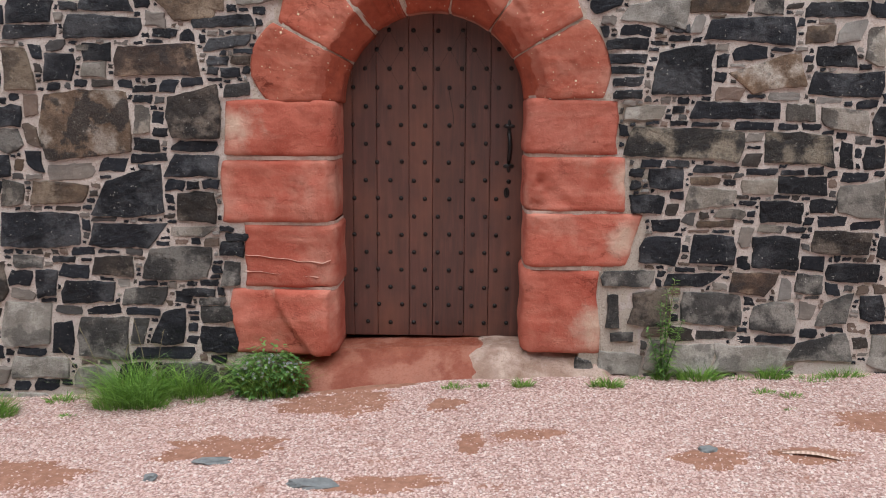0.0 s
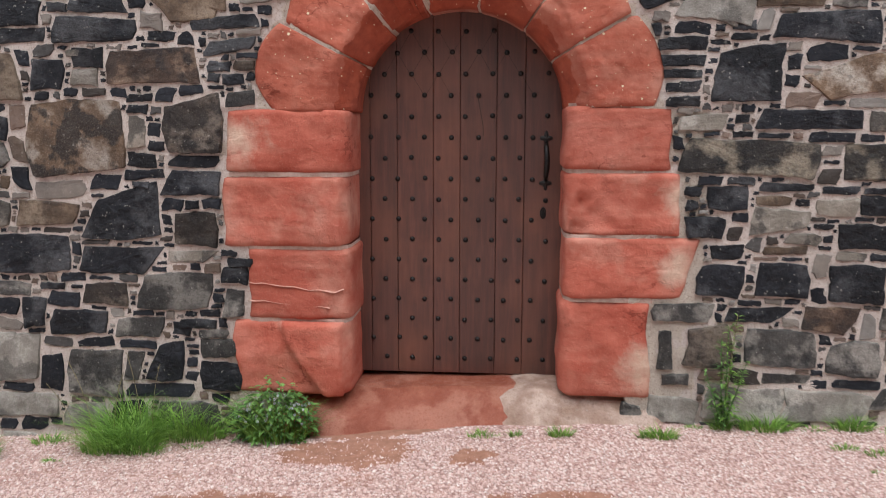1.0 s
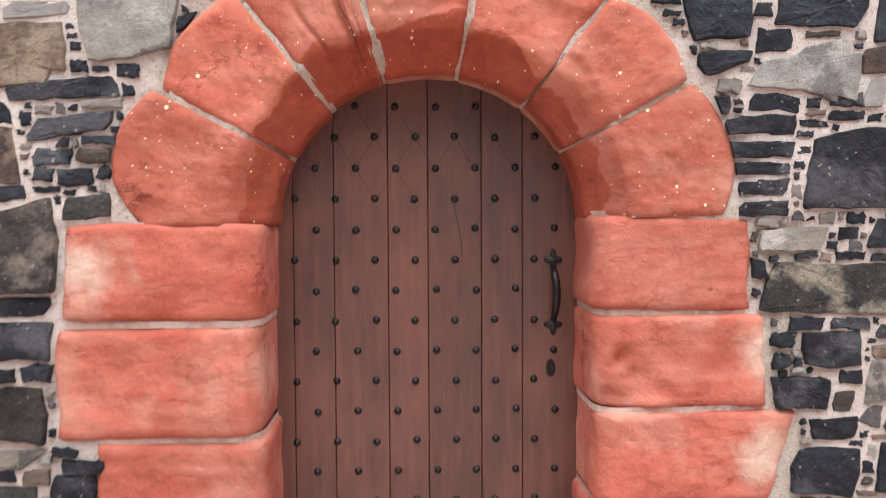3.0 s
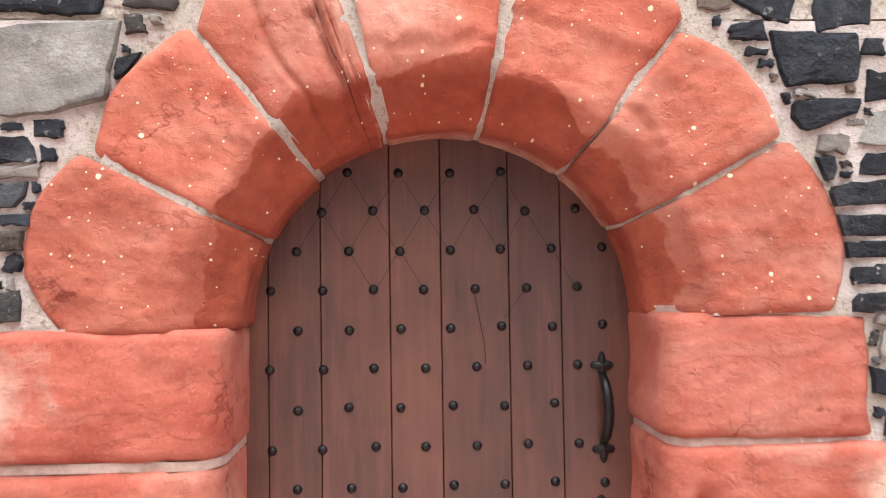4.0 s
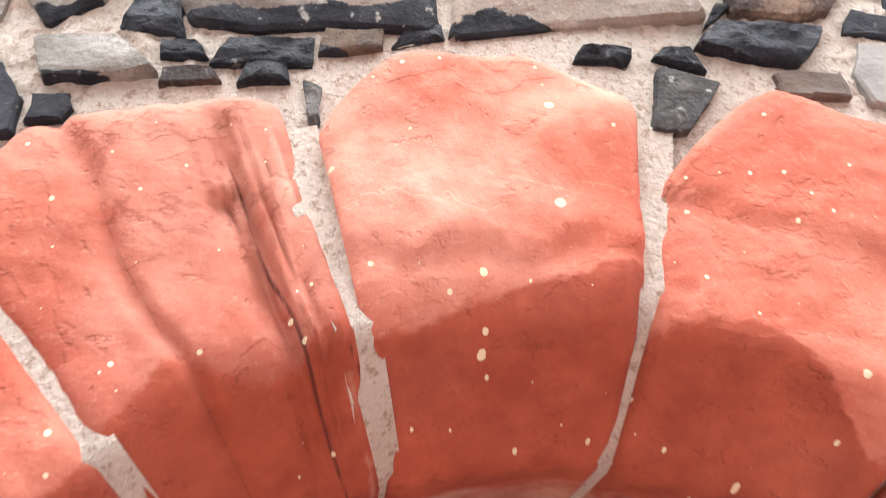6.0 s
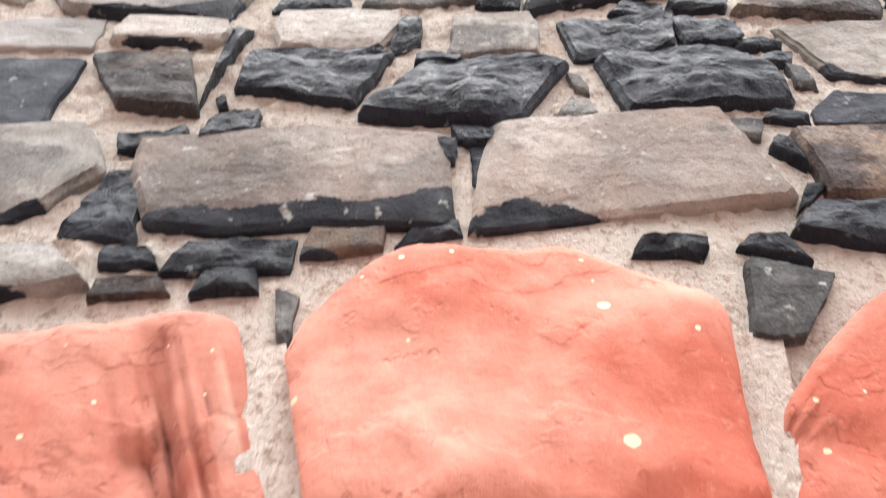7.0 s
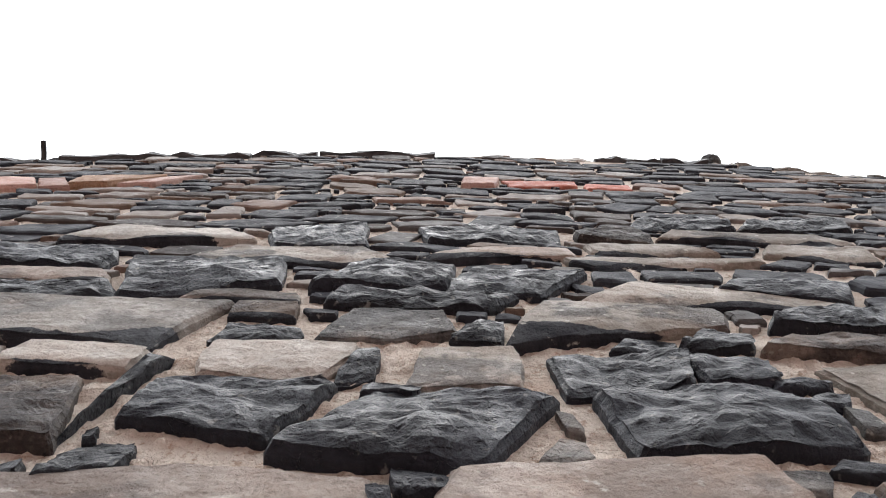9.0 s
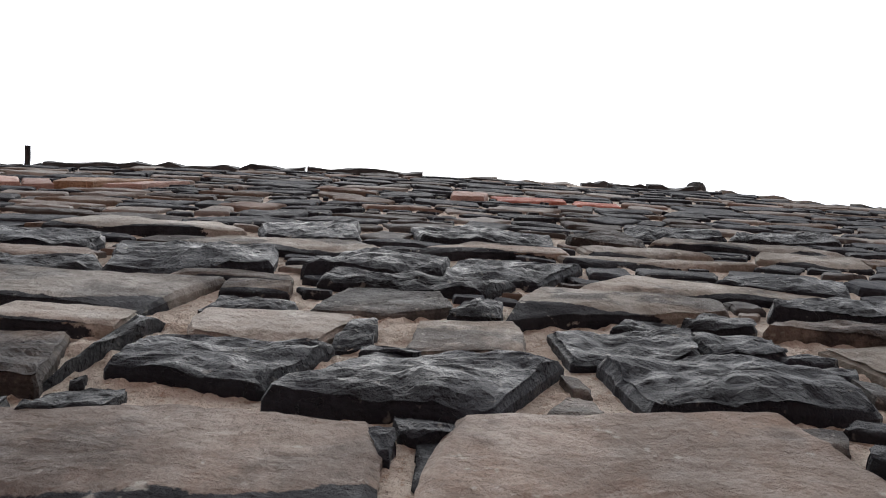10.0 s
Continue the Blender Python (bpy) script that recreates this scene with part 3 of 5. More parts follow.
voussoir(153, 129, 0.435, 10, chop=(0.15, 0.08), inward=0.018, flake_shade=lambda x, z: 0.6 - math.hypot(x - CX, z - CZ) + 0.06 * wavy(z, 8, 3.0), extra=step_at(lambda x, z: 0.62 - math.hypot(x - CX, z - CZ) + 0.03 * wavy(x), -0.012))
voussoir(129, 106, 0.465, 11, lump=0.012, chop=(0.2, 0.2), bleached=drips, fissure_shade=old_split, steps=84, flake_shade=lambda x, z: 0.62 - math.hypot(x - CX, z - CZ) + 0.07 * wavy(x, 9), extra=summed(fissured,
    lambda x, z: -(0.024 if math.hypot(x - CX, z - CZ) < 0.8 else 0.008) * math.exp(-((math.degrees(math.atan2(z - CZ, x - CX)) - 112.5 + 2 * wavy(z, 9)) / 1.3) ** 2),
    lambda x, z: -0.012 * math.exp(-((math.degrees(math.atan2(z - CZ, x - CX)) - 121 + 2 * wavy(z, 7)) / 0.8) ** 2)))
voussoir(106, 79, 0.43, 12, taper=0.055, bleached=rim, fissure_shade=key_split, steps=70, chop=(0.3, 0.18), flake_shade=lambda x, z: 2.195 + 0.22 * (x + 0.05) - z + 0.03 * wavy(x, 9, 4), extra=summed(
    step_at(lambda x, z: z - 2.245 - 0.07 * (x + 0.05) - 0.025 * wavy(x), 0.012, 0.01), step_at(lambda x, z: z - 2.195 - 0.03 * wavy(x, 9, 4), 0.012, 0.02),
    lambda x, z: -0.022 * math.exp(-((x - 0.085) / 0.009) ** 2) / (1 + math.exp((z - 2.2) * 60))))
voussoir(79, 52, 0.46, 13, bleached=rim, chop=(0.62, 0.1), flake_shade=lambda x, z: 0.6 - math.hypot(x - CX, z - CZ) + 0.07 * wavy(x, 8, 2.0), extra=step_at(lambda x, z: z - 2.3 + 0.35 * (x - 0.2) - 0.02 * wavy(x, 20), 0.009))
voussoir(52, 29, 0.43, 14, bleached=rim, chop=(0.15, 0.12), flake_shade=lambda x, z: 0.57 - math.hypot(x - CX, z - CZ) + 0.05 * wavy(x, 8, 5.0), extra=step_at(lambda x, z: math.hypot(x - CX, z - CZ) - 0.66 - 0.04 * wavy(z, 8), 0.014))
voussoir(29, 0.9, 0.455, 15, -0.03, chop=(0.15, 0.15), flake_shade=lambda x, z: 0.565 - math.hypot(x - CX, z - CZ) + 0.05 * wavy(z, 8, 7.0))


def bed(angle=None, side=0, height=0.0, reach=0.36, inward=0.0):
    """Mortar in one joint, a little behind the blocks' faces."""
    def place(u, s):
        if side:
            return CX + side * (RI + RX + s), height - 0.011 + 0.022 * u
        a = radians(angle) + (u - 0.5) * (0.036 + 0.05 * s) / (RI + s)
        r = s - inward * max(0.0, 1 - s / 0.3)
        return CX + (RI + RX + r) * math.cos(a), CZ + (RI + r) * math.sin(a)
    dressed("mortar_joint", place, reach + 0.03, 4, 31 + height, material=JOINT if side else COARSE, inner=0.006, lump=0.003, soft=0.0, cham=0.55 if side and height < 1.5 else 1.0)


for angle, inward in ((153, 0.02), (129, 0.012), (106, 0.0), (79, 0.0), (52, 0.0), (29, 0.0)):
    bed(angle, inward=inward)
for height, reach in ((1.5775, 0.45), (1.275, 0.58), (0.92, 0.5), (0.555, 0.5)):
    bed(None, -1, height, reach)
for height, reach in ((1.605, 0.42), (1.3, 0.47), (0.99, 0.52), (0.685, 0.42)):
    bed(None, 1, height, reach)

# pale mineral veins that stand out of one jamb block
for z0, dip_x, length, rise in ((0.745, -0.62, 0.45, -0.05), (0.655, -0.60, 0.38, -0.035)):
    bm = bmesh.new()
    x_start = -1.045 if length > 0.2 else -0.6
    prev = None
    for i in range(33):
        f = i / 32
        x = x_start + (length + 0.02) * f
        z = z0 + rise * f + 0.012 * wavy(x, 12, z0) + (0.0 if x < -0.62 else 0.45 * (x + 0.62))
        y = W - 0.014 + (0.0 if x < -0.6 else 0.4 * (x + 0.6))
        r = 0.003 + 0.0018 * wavy(x, 30, z0)
        ring = [bm.verts.new((x, y - dy, z + dz)) for dy, dz in ((-0.012, -r), (0.003, 0.0), (-0.012, r))]
        if prev:
            for k in range(2):
                bm.faces.new((prev[k], prev[k + 1], ring[k + 1], ring[k]))
        prev = ring
    ob = part("vein", bm, VEIN, surround, "pale raised mineral vein")
    ob.matrix_parent_inverse = Matrix.Translation((-CX, -W, 0))

# ---- door ----
door = thing("door_1", "arched brown plank door with rows of iron studs", "door", kind="structure", at=(CX, W + 0.315, 0.21))
YD = W + 0.315
EDGES = [-0.56, -0.492, -0.352, -0.166, -0.028, 0.157, 0.300, 0.53]


def to_parent(ob, x, y, z):
    ob.matrix_parent_inverse = Matrix.Translation((-x, -y, -z))
    return ob


def arch_top(x, r=0.545):
    d = r * r - (x - CX) ** 2
    return CZ + math.sqrt(max(0.0004, d))


for x0, x1 in zip(EDGES, EDGES[1:]):
    bm = bmesh.new()
    g = 0.001
    a, b = x0 + g, x1 - g
    top = [(x, arch_top(x)) for x in np.linspace(a, b, 5)]
    outline = [(b, 0.21), (a, 0.21)] + top
    f = [bm.verts.new((x, YD, z)) for x, z in outline]
    k = [bm.verts.new((x, YD + 0.045, z)) for x, z in outline]
    ff = bm.faces.new(f)
    bm.faces.new(k[::-1])
    n = len(f)
    for i in range(n):
        bm.faces.new((f[(i + 1) % n], f[i], k[i], k[(i + 1) % n]))
    bmesh.ops.recalc_face_normals(bm, faces=bm.faces[:])
    bmesh.ops.bevel(bm, geom=[e for e in bm.edges if all(abs(v.co.y - YD) < 1e-5 for v in e.verts)], offset=0.002, segments=1, affect="EDGES")
    to_parent(part("plank", bm, WOOD, door), CX, YD, 0.21)
# near-black board behind the planks puts shade into their gaps
bm = bmesh.new()
box(bm, -0.56, 0.52, YD + 0.05, YD + 0.08, 0.215, 2.0)
to_parent(part("backing_board", bm, SHADE, door), CX, YD, 0.21)

bm = bmesh.new()
rings = [(0.0135, 0.0), (0.0125, -0.004), (0.009, -0.009), (0.004, -0.0115)]
vs = [[bm.verts.new((r * math.cos(t), y, r * math.sin(t))) for t in np.linspace(0, 2 * math.pi, 11)[:-1]] for r, y in rings]
for a, b in zip(vs, vs[1:]):
    for i in range(10):
        bm.faces.new((a[i], a[(i + 1) % 10], b[(i + 1) % 10], b[i]))
bm.faces.new(vs[-1])
bmesh.ops.recalc_face_normals(bm, faces=bm.faces[:])
stud_mesh = mesh_of("stud", bm, IRON, True)
for k in range(17):
    z = 0.29 + 0.1056 * k
    for i in range(8):
        x = (-0.415 if k % 2 == 0 else -0.486) + 0.138 * i
        if x > 0.46 or z > arch_top(x, 0.5) - 0.012 or (x > 0.38 and 1.2 < z < 1.48):
            continue
        s = new("stud", stud_mesh)
        s.parent = door
        to_parent(s, CX, YD, 0.21)
        s.location = (x + random.uniform(-0.003, 0.003), YD, z + random.uniform(-0.003, 0.003))

# ---- door ironwork ----
def tube(bm, points, radius, sides=8):
    rows = []
    for i, p in enumerate(points):
        p = Vector(p)
        a = Vector(points[max(0, i - 1)])
        b = Vector(points[min(len(points) - 1, i + 1)])
        axis = (b - a).normalized()
        u = axis.cross(Vector((1, 0, 0)))
        if u.length < 0.1:
            u = axis.cross(Vector((0, 0, 1)))
        u.normalize()
        v = axis.cross(u)
        r = radius(i / max(1, len(points) - 1)) if callable(radius) else radius
        rows.append([bm.verts.new(p + r * (math.cos(t) * u + math.sin(t) * v)) for t in np.linspace(0, 2 * math.pi, sides + 1)[:-1]])
    for a, b in zip(rows, rows[1:]):
        for i in range(sides):
            bm.faces.new((a[i], a[(i + 1) % sides], b[(i + 1) % sides], b[i]))
    bm.faces.new(rows[0])
    bm.faces.new(rows[-1])
    bmesh.ops.recalc_face_normals(bm, faces=bm.faces[:])


HX = 0.408
bm = bmesh.new()
tube(bm, [(HX, YD - 0.008, 1.425), (HX, YD - 0.035, 1.402), (HX + 0.003, YD - 0.048, 1.37), (HX + 0.004, YD - 0.052, 1.335), (HX + 0.003, YD - 0.048, 1.298), (HX, YD - 0.035, 1.262), (HX, YD - 0.008, 1.242)],
     lambda f: 0.009 + 0.005 * math.sin(f * math.pi) ** 0.5, 10)
handle = to_parent(part("door_handle", bm, IRON, door, "black wrought iron pull handle", True), CX, YD, 0.21)
for z0, way in ((1.437, 1), (1.232, -1)):
    bm = bmesh.new()
    pts = []
    for t in np.linspace(0, 2 * math.pi, 25)[:-1]:
        r = 0.022 + 0.008 * math.cos(4 * t)
        pts.append((HX + r * math.sin(t), z0 + way * 0.01 + 1.15 * r * math.cos(t)))
    f = [bm.verts.new((x, YD - 0.007, z)) for x, z in pts]
    k = [bm.verts.new((HX + (x - HX) * 1.12, YD, z0 + (z - z0) * 1.12)) for x, z in pts]
    top = bm.verts.new((HX, YD - 0.013, z0 + way * 0.01))
    for i in range(24):
        j = (i + 1) % 24
        bm.faces.new((f[i], f[j], k[j], k[i]))
        bm.faces.new((f[i], top, f[j]))
    bmesh.ops.recalc_face_normals(bm, faces=bm.faces[:])
    p = part("rose_plate", bm, IRON, handle)
bm = bmesh.new()
ring = []
for r1, y in ((1.0, YD), (0.95, YD - 0.006), (0.62, YD - 0.007), (0.5, YD - 0.002)):
    ring.append([bm.verts.new((0.399 + 0.017 * r1 * math.sin(t), y, 1.068 + 0.031 * r1 * math.cos(t))) for t in np.linspace(0, 2 * math.pi, 19)[:-1]])
for a, b in zip(ring, ring[1:]):
    for i in range(18):
        bm.faces.new((a[i], a[(i + 1) % 18], b[(i + 1) % 18], b[i]))
bm.faces.new(ring[-1])
bmesh.ops.recalc_face_normals(bm, faces=bm.faces[:])
plate = to_parent(part("keyhole_plate", bm, IRON, door, "oval iron keyhole plate"), CX, YD, 0.21)
bm = bmesh.new()
box(bm, 0.396, 0.402, YD - 0.004, YD - 0.0015, 1.053, 1.08)
part("keyhole", bm, SHADE, plate)

# fine scored lattice between the upper studs, and one long shake in the wood
def score(x0, z0, x1, z1, w=0.0006):
    bm = bmesh.new()
    n = Vector((z1 - z0, 0, x0 - x1)).normalized() * w
    a, b = Vector((x0, YD - 0.0006, z0)), Vector((x1, YD - 0.0006, z1))
    vs = [bm.verts.new(p) for p in (a - n, b - n, b + n, a + n)]
    low = [bm.verts.new(v.co + Vector((0, 0.0014, 0))) for v in vs]
    bm.faces.new(vs)
    for i in range(4):
        bm.faces.new((vs[i], low[i], low[(i + 1) % 4], vs[(i + 1) % 4]))
    bmesh.ops.recalc_face_normals(bm, faces=bm.faces[:])
    to_parent(part("scored_line", bm, SHADE, door), CX, YD, 0.21)


for k in (16, 15, 14, 13):
    z = 0.29 + 0.1056 * k
    for i in range(7):
        x = (-0.415 if k % 2 == 0 else -0.486) + 0.138 * i
        for sx in (-1, 1):
            xe = x + sx * 0.069
            if -0.36 < x < 0.30 and -0.42 < xe < 0.36 and z < arch_top(x, 0.5) - 0.02 and random.random() < (0.95 if k > 14 else 0.35):
                score(x + sx * 0.008, z - 0.012, xe - sx * 0.008, z - 0.1 if k > 13 else z - 0.08)
for (xa, za), (xb, zb) in (((0.06, 1.66), (0.075, 1.58)), ((0.075, 1.58), (0.088, 1.51)), ((0.088, 1.51), (0.09, 1.46))):
    score(xa, za, xb, zb, 0.0011)


# ---- threshold ----
def slab(name, x0, x1, y0, y1, top, material, label, lump, seed, category, parent=None, foot=0.12, nx=40, ny=22):
    """A worn block as a rounded sheet with sides: top(x, y) gives its height."""
    bm = bmesh.new()
    xs, ys = np.linspace(x0, x1, nx), np.linspace(y0, y1, ny)
    grid = []
    for iy, y in enumerate(ys):
        row = []
        for ix, x in enumerate(xs):
            e = min(ix, nx - 1 - ix, iy, (ny - 1 - iy) + 4)
            wob = 0.03 * noise.noise(Vector((x * 4, y * 4, seed)))
            z = top(x, y) + lump * (noise.noise(Vector((x * 6, y * 6, seed))) + 0.5 * noise.noise(Vector((x * 17, y * 17, seed)))) - (foot if e == 0 else 0.03 if e == 1 else 0.008 if e == 2 else 0)
            row.append(bm.verts.new((x + wob, y + wob * (iy < ny - 3), z)))
        grid.append(row)
    for a, b in zip(grid, grid[1:]):
        for i in range(nx - 1):
            bm.faces.new((a[i], a[i + 1], b[i + 1], b[i]))
    ob = part(name, bm, material, parent, "", True)
    return tagged(ob, label, category)


slab("door_sill", -1.0, 0.36, W - 0.1, W + 0.46, lambda x, y: 0.02 + 0.03 * x + 0.172 * min(1.0, max(0.0, (y - W + 0.1) / 0.24)) ** 0.8, SILL, "worn red sandstone sill below the plank door", 0.008, 3.0, "door sill")
slab("sill_stone", 0.02, 1.02, W - 0.1, W + 0.46, lambda x, y: 0.06 + 0.13 * min(1.0, max(0.0, (y - W + 0.1) / 0.16)) + 0.025 * math.exp(-((x - 0.42) / 0.16) ** 2) - 0.09 * (max(0.0, 0.3 + 0.06 * wavy(y, 9, 2.0) - x) / 0.22) ** 1.6 - 0.02 * max(0.0, (x - 0.7) / 0.3), PALE,
     "rough pale pink weathered stone beside the sill", 0.014, 8.0, "stone")

# ---- ground cover ----
PATCHES = ((-0.98, 6.28, 0.29, 0.13), (-0.52, 6.8, 0.3, 0.14), (-0.48, 7.04, 0.34, 0.09), (0.20, 6.26, 0.06, 0.12), (0.47, 6.35, 0.14, 0.07),
           (1.24, 6.06, 0.15, 0.11), (1.67, 6.07, 0.16, 0.08), (-1.79, 6.05, 0.27, 0.14), (-0.18, 5.88, 0.29, 0.07), (2.09, 6.40, 0.15, 0.12), (0.07, 6.70, 0.09, 0.07))


def in_patch(x, y):
    for px, py, rx, ry in PATCHES:
        d = ((x - px) / rx) ** 2 + ((y - py) / ry) ** 2
        if d < 0.8 + 1.1 * noise.noise(Vector((x * 9, y * 9, 2.0))):
            return True
    return False


def real_ground(x, y):
    return ground_z(x, y) + 0.012 * noise.noise((x * 1.3, y * 1.3, 3.0))


for px, py, rx, ry in PATCHES:
    bm = bmesh.new()
    ring = []
    for f in (1.0, 0.8, 0.4):
        ring.append([])
        for t in np.linspace(0, 2 * math.pi, 37)[:-1]:
            k = f * (1 + 0.5 * noise.noise(Vector((math.cos(t) * 2, math.sin(t) * 2, px * 5))) + 0.45 * noise.noise(Vector((math.cos(t) * 5, math.sin(t) * 5, px * 5))) + 0.25 * noise.noise(Vector((math.cos(t) * 13, math.sin(t) * 13, px * 5))))
            x, y = px + rx * 1.1 * k * math.cos(t), py + ry * 1.1 * k * math.sin(t)
            ring[-1].append(bm.verts.new((x, y, real_ground(x, y) + (0.0045 if f < 1 else -0.002))))
    for a, b in zip(ring, ring[1:]):
        for i in range(36):
            bm.faces.new((a[i], a[(i + 1) % 36], b[(i + 1) % 36], b[i]))
    bm.faces.new(ring[-1])
    ob = part("earth_patch", bm, EARTH, ground, "bare damp red earth", True)

grng = np.random.default_rng(4)
verts, faces = [], []
count = 0
while count < 60000:
    x, y = grng.uniform(-2.7, 2.9), 5.0 + 2.1 * grng.random()
    keep = 0.5 if in_patch(x, y) else 1.0
    if -0.85 < x < 0.8 and y > W - 0.12 or grng.random() > keep:
        count += 1
        continue
    count += 1
    r = 0.0045 + 0.005 * grng.random() ** 2
    z = real_ground(x, y) + r * 0.25
    s = len(verts)
    a0 = grng.random() * 6.28
    for k in range(4):
        a = a0 + k * 1.57 + grng.uniform(-0.4, 0.4)
        rr = r * grng.uniform(0.7, 1.3)
        verts.append((x + rr * math.cos(a), y + rr * math.sin(a), z + grng.uniform(-0.3, 0.3) * r))
    verts.append((x + grng.uniform(-0.4, 0.4) * r, y + grng.uniform(-0.4, 0.4) * r, z + r * grng.uniform(0.5, 1.0)))
    faces += [(s, s + 1, s + 4), (s + 1, s + 2, s + 4), (s + 2, s + 3, s + 4), (s + 3, s, s + 4)]
me = bpy.data.meshes.new("gravel")
me.from_pydata(verts, [], faces)
me.materials.append(CHIP)
tagged(new("gravel", me), "loose crushed pink and pale gravel chips", "gravel", kind="stuff")


def pebble(x, y, rx, ry, h, seed):
    bm = bmesh.new()
    bmesh.ops.create_icosphere(bm, subdivisions=3, radius=1.0)
    for v in bm.verts:
        k = 1 + 0.4 * noise.noise(v.co * 1.4 + Vector((seed, 0, 0))) + 0.2 * noise.noise(v.co * 4 + Vector((seed, 2, 0)))
        v.co = Vector((v.co.x * rx * k, v.co.y * ry * k, max(-0.3, min(0.7, v.co.z)) * h * k))
    ob = part("flat_stone", bm, FLAT)
    ob.location = (x, y, real_ground(x, y) + 0.004)
    ob.rotation_euler = (0, 0, seed)
    tagged(ob, "flat blue-grey stone set in the bare earth", "stone", "ground stones")


pebble(-0.96, 6.15, 0.096, 0.029, 0.018, 0.1)
pebble(-0.47, 5.90, 0.115, 0.046, 0.02, 3.1)
pebble(-1.20, 6.00, 0.027, 0.030, 0.02, 5.0)
pebble(1.25, 6.13, 0.043, 0.030, 0.02, 6.2)

# a long barred feather lying on the gravel
bm = bmesh.new()
N = 28
rows = []
for i in range(N):
    f = i / (N - 1)
    wide = 0.018 * math.sin(math.pi * min(1.0, 0.06 + f * 0.97)) ** 0.6
    zc = 0.012 + 0.012 * math.sin(f * math.pi)
    rows.append([bm.verts.new((0.24 * (f - 0.5), k * wide + 0.015 * math.sin(f * 2.5), zc - abs(k) * 0.006 + random.uniform(-0.001, 0.001))) for k in (-1, -0.5, 0, 0.5, 1)])
for a, b in zip(rows, rows[1:]):
    for i in range(4):
        bm.faces.new((a[i], a[i + 1], b[i + 1], b[i]))
fea = thing("feather", "long brown barred feather lying on the gravel", "feather", at=(1.665, 6.04, real_ground(1.665, 6.04)))
fea.rotation_euler = (0, 0, radians(-20))
part("vane", bm, FEATHER, fea)
bm = bmesh.new()
tube(bm, [(0.24 * (f - 0.5), 0.015 * math.sin(f * 2.5), 0.0135 + 0.012 * math.sin(f * math.pi)) for f in np.linspace(-0.08, 0.96, 12)], lambda f: 0.0022 * (1.1 - f), 6)
part("shaft", bm, PALE, fea, "pale feather shaft")


# ---- plants ----
def blades(bm, count, rx, ry, height, lean, width, rng, base=(0, 0)):
    for _ in range(count):
        a, r = rng.uniform(0, 6.283), math.sqrt(rng.random())
        x, y = base[0] + rx * r * math.cos(a), base[1] + ry * r * math.sin(a)
        h = height * rng.uniform(0.25, 1.15) * (1.0 - 0.45 * r * r)
        out = Vector((math.cos(a) * r + rng.uniform(-0.6, 0.6), math.sin(a) * r + rng.uniform(-0.6, 0.6), 0)) * lean * h
        side = Vector((rng.uniform(-1, 1), rng.uniform(-1, 1), 0)).normalized() * width * rng.uniform(0.6, 1.2)
        prev = None
        for k in range(5):
            f = k / 4
            p = Vector((x, y, 0)) + out * f * f + Vector((0, 0, h * (f - 0.28 * f * f * lean)))
            if k == 4:
                tip = bm.verts.new(p)
                bm.faces.new((prev[0], prev[1], tip))
            else:
                row = (bm.verts.new(p - side * (1 - 0.6 * f)), bm.verts.new(p + side * (1 - 0.6 * f)))
                if prev:
                    bm.faces.new((prev[0], prev[1], row[1], row[0]))
                prev = row


def tuft(x, y, rx, ry, height, count, label, seed, lean=0.8, width=0.003):
    rng = random.Random(seed)
    bm = bmesh.new()
    blades(bm, count, rx, ry, height, lean, width, rng)
    ob = part("grass_tuft", bm, GRASS)
    y = min(y + 0.07, W - (0.18 if -0.9 < x < 1.0 else 0.05))
    ob.location = (x, y, real_ground(x, y) - 0.005)
    tagged(ob, label, "grass", "grass along the wall", "stuff")


tuft(-1.66, 6.92, 0.17, 0.09, 0.38, 760, "large lush green grass tuft at the wall foot", 1, 1.0, 0.0026)
tuft(-1.4, 6.97, 0.22, 0.08, 0.31, 760, "lush green grass at the foot of the wall", 2, 1.0, 0.0026)
tuft(-1.72, 6.8, 0.13, 0.08, 0.25, 420, "low green grass tuft at the wall foot", 61, 1.0, 0.0026)
tuft(-1.6, 6.8, 0.15, 0.07, 0.23, 460, "lush green grass spilling over gravel", 62, 1.1, 0.0026)
tuft(-1.52, 6.76, 0.1, 0.05, 0.06, 160, "low green grass in gravel", 3)
tuft(-1.3, 6.82, 0.07, 0.03, 0.04, 70, "low green grass in gravel", 4)
tuft(-2.4, 6.72, 0.16, 0.1, 0.16, 500, "green grass at the wall foot", 5)
tuft(-2.08, 6.9, 0.09, 0.05, 0.07, 150, "low green grass at the wall foot", 6)
tuft(-1.93, 6.66, 0.04, 0.02, 0.035, 50, "small green grass clump in gravel", 7)
SMALL = ((0.12, 7.0, 0.075, 0.03, 0.05), (0.27, 6.99, 0.03, 0.02, 0.04), (0.48, 6.99, 0.06, 0.03, 0.07), (0.94, 6.99, 0.08, 0.03, 0.09), (0.86, 6.9, 0.03, 0.02, 0.045), (1.12, 6.96, 0.05, 0.02, 0.03),
         (1.25, 7.02, 0.05, 0.03, 0.1), (1.45, 7.0, 0.13, 0.04, 0.12), (1.68, 6.95, 0.08, 0.03, 0.035), (1.85, 6.98, 0.09, 0.04, 0.11), (2.06, 6.9, 0.1, 0.05, 0.05), (2.24, 6.99, 0.12, 0.03, 0.07), (1.73, 6.73, 0.06, 0.025, 0.045), (1.85, 6.67, 0.06, 0.03, 0.04), (1.78, 6.5, 0.04, 0.02, 0.02))
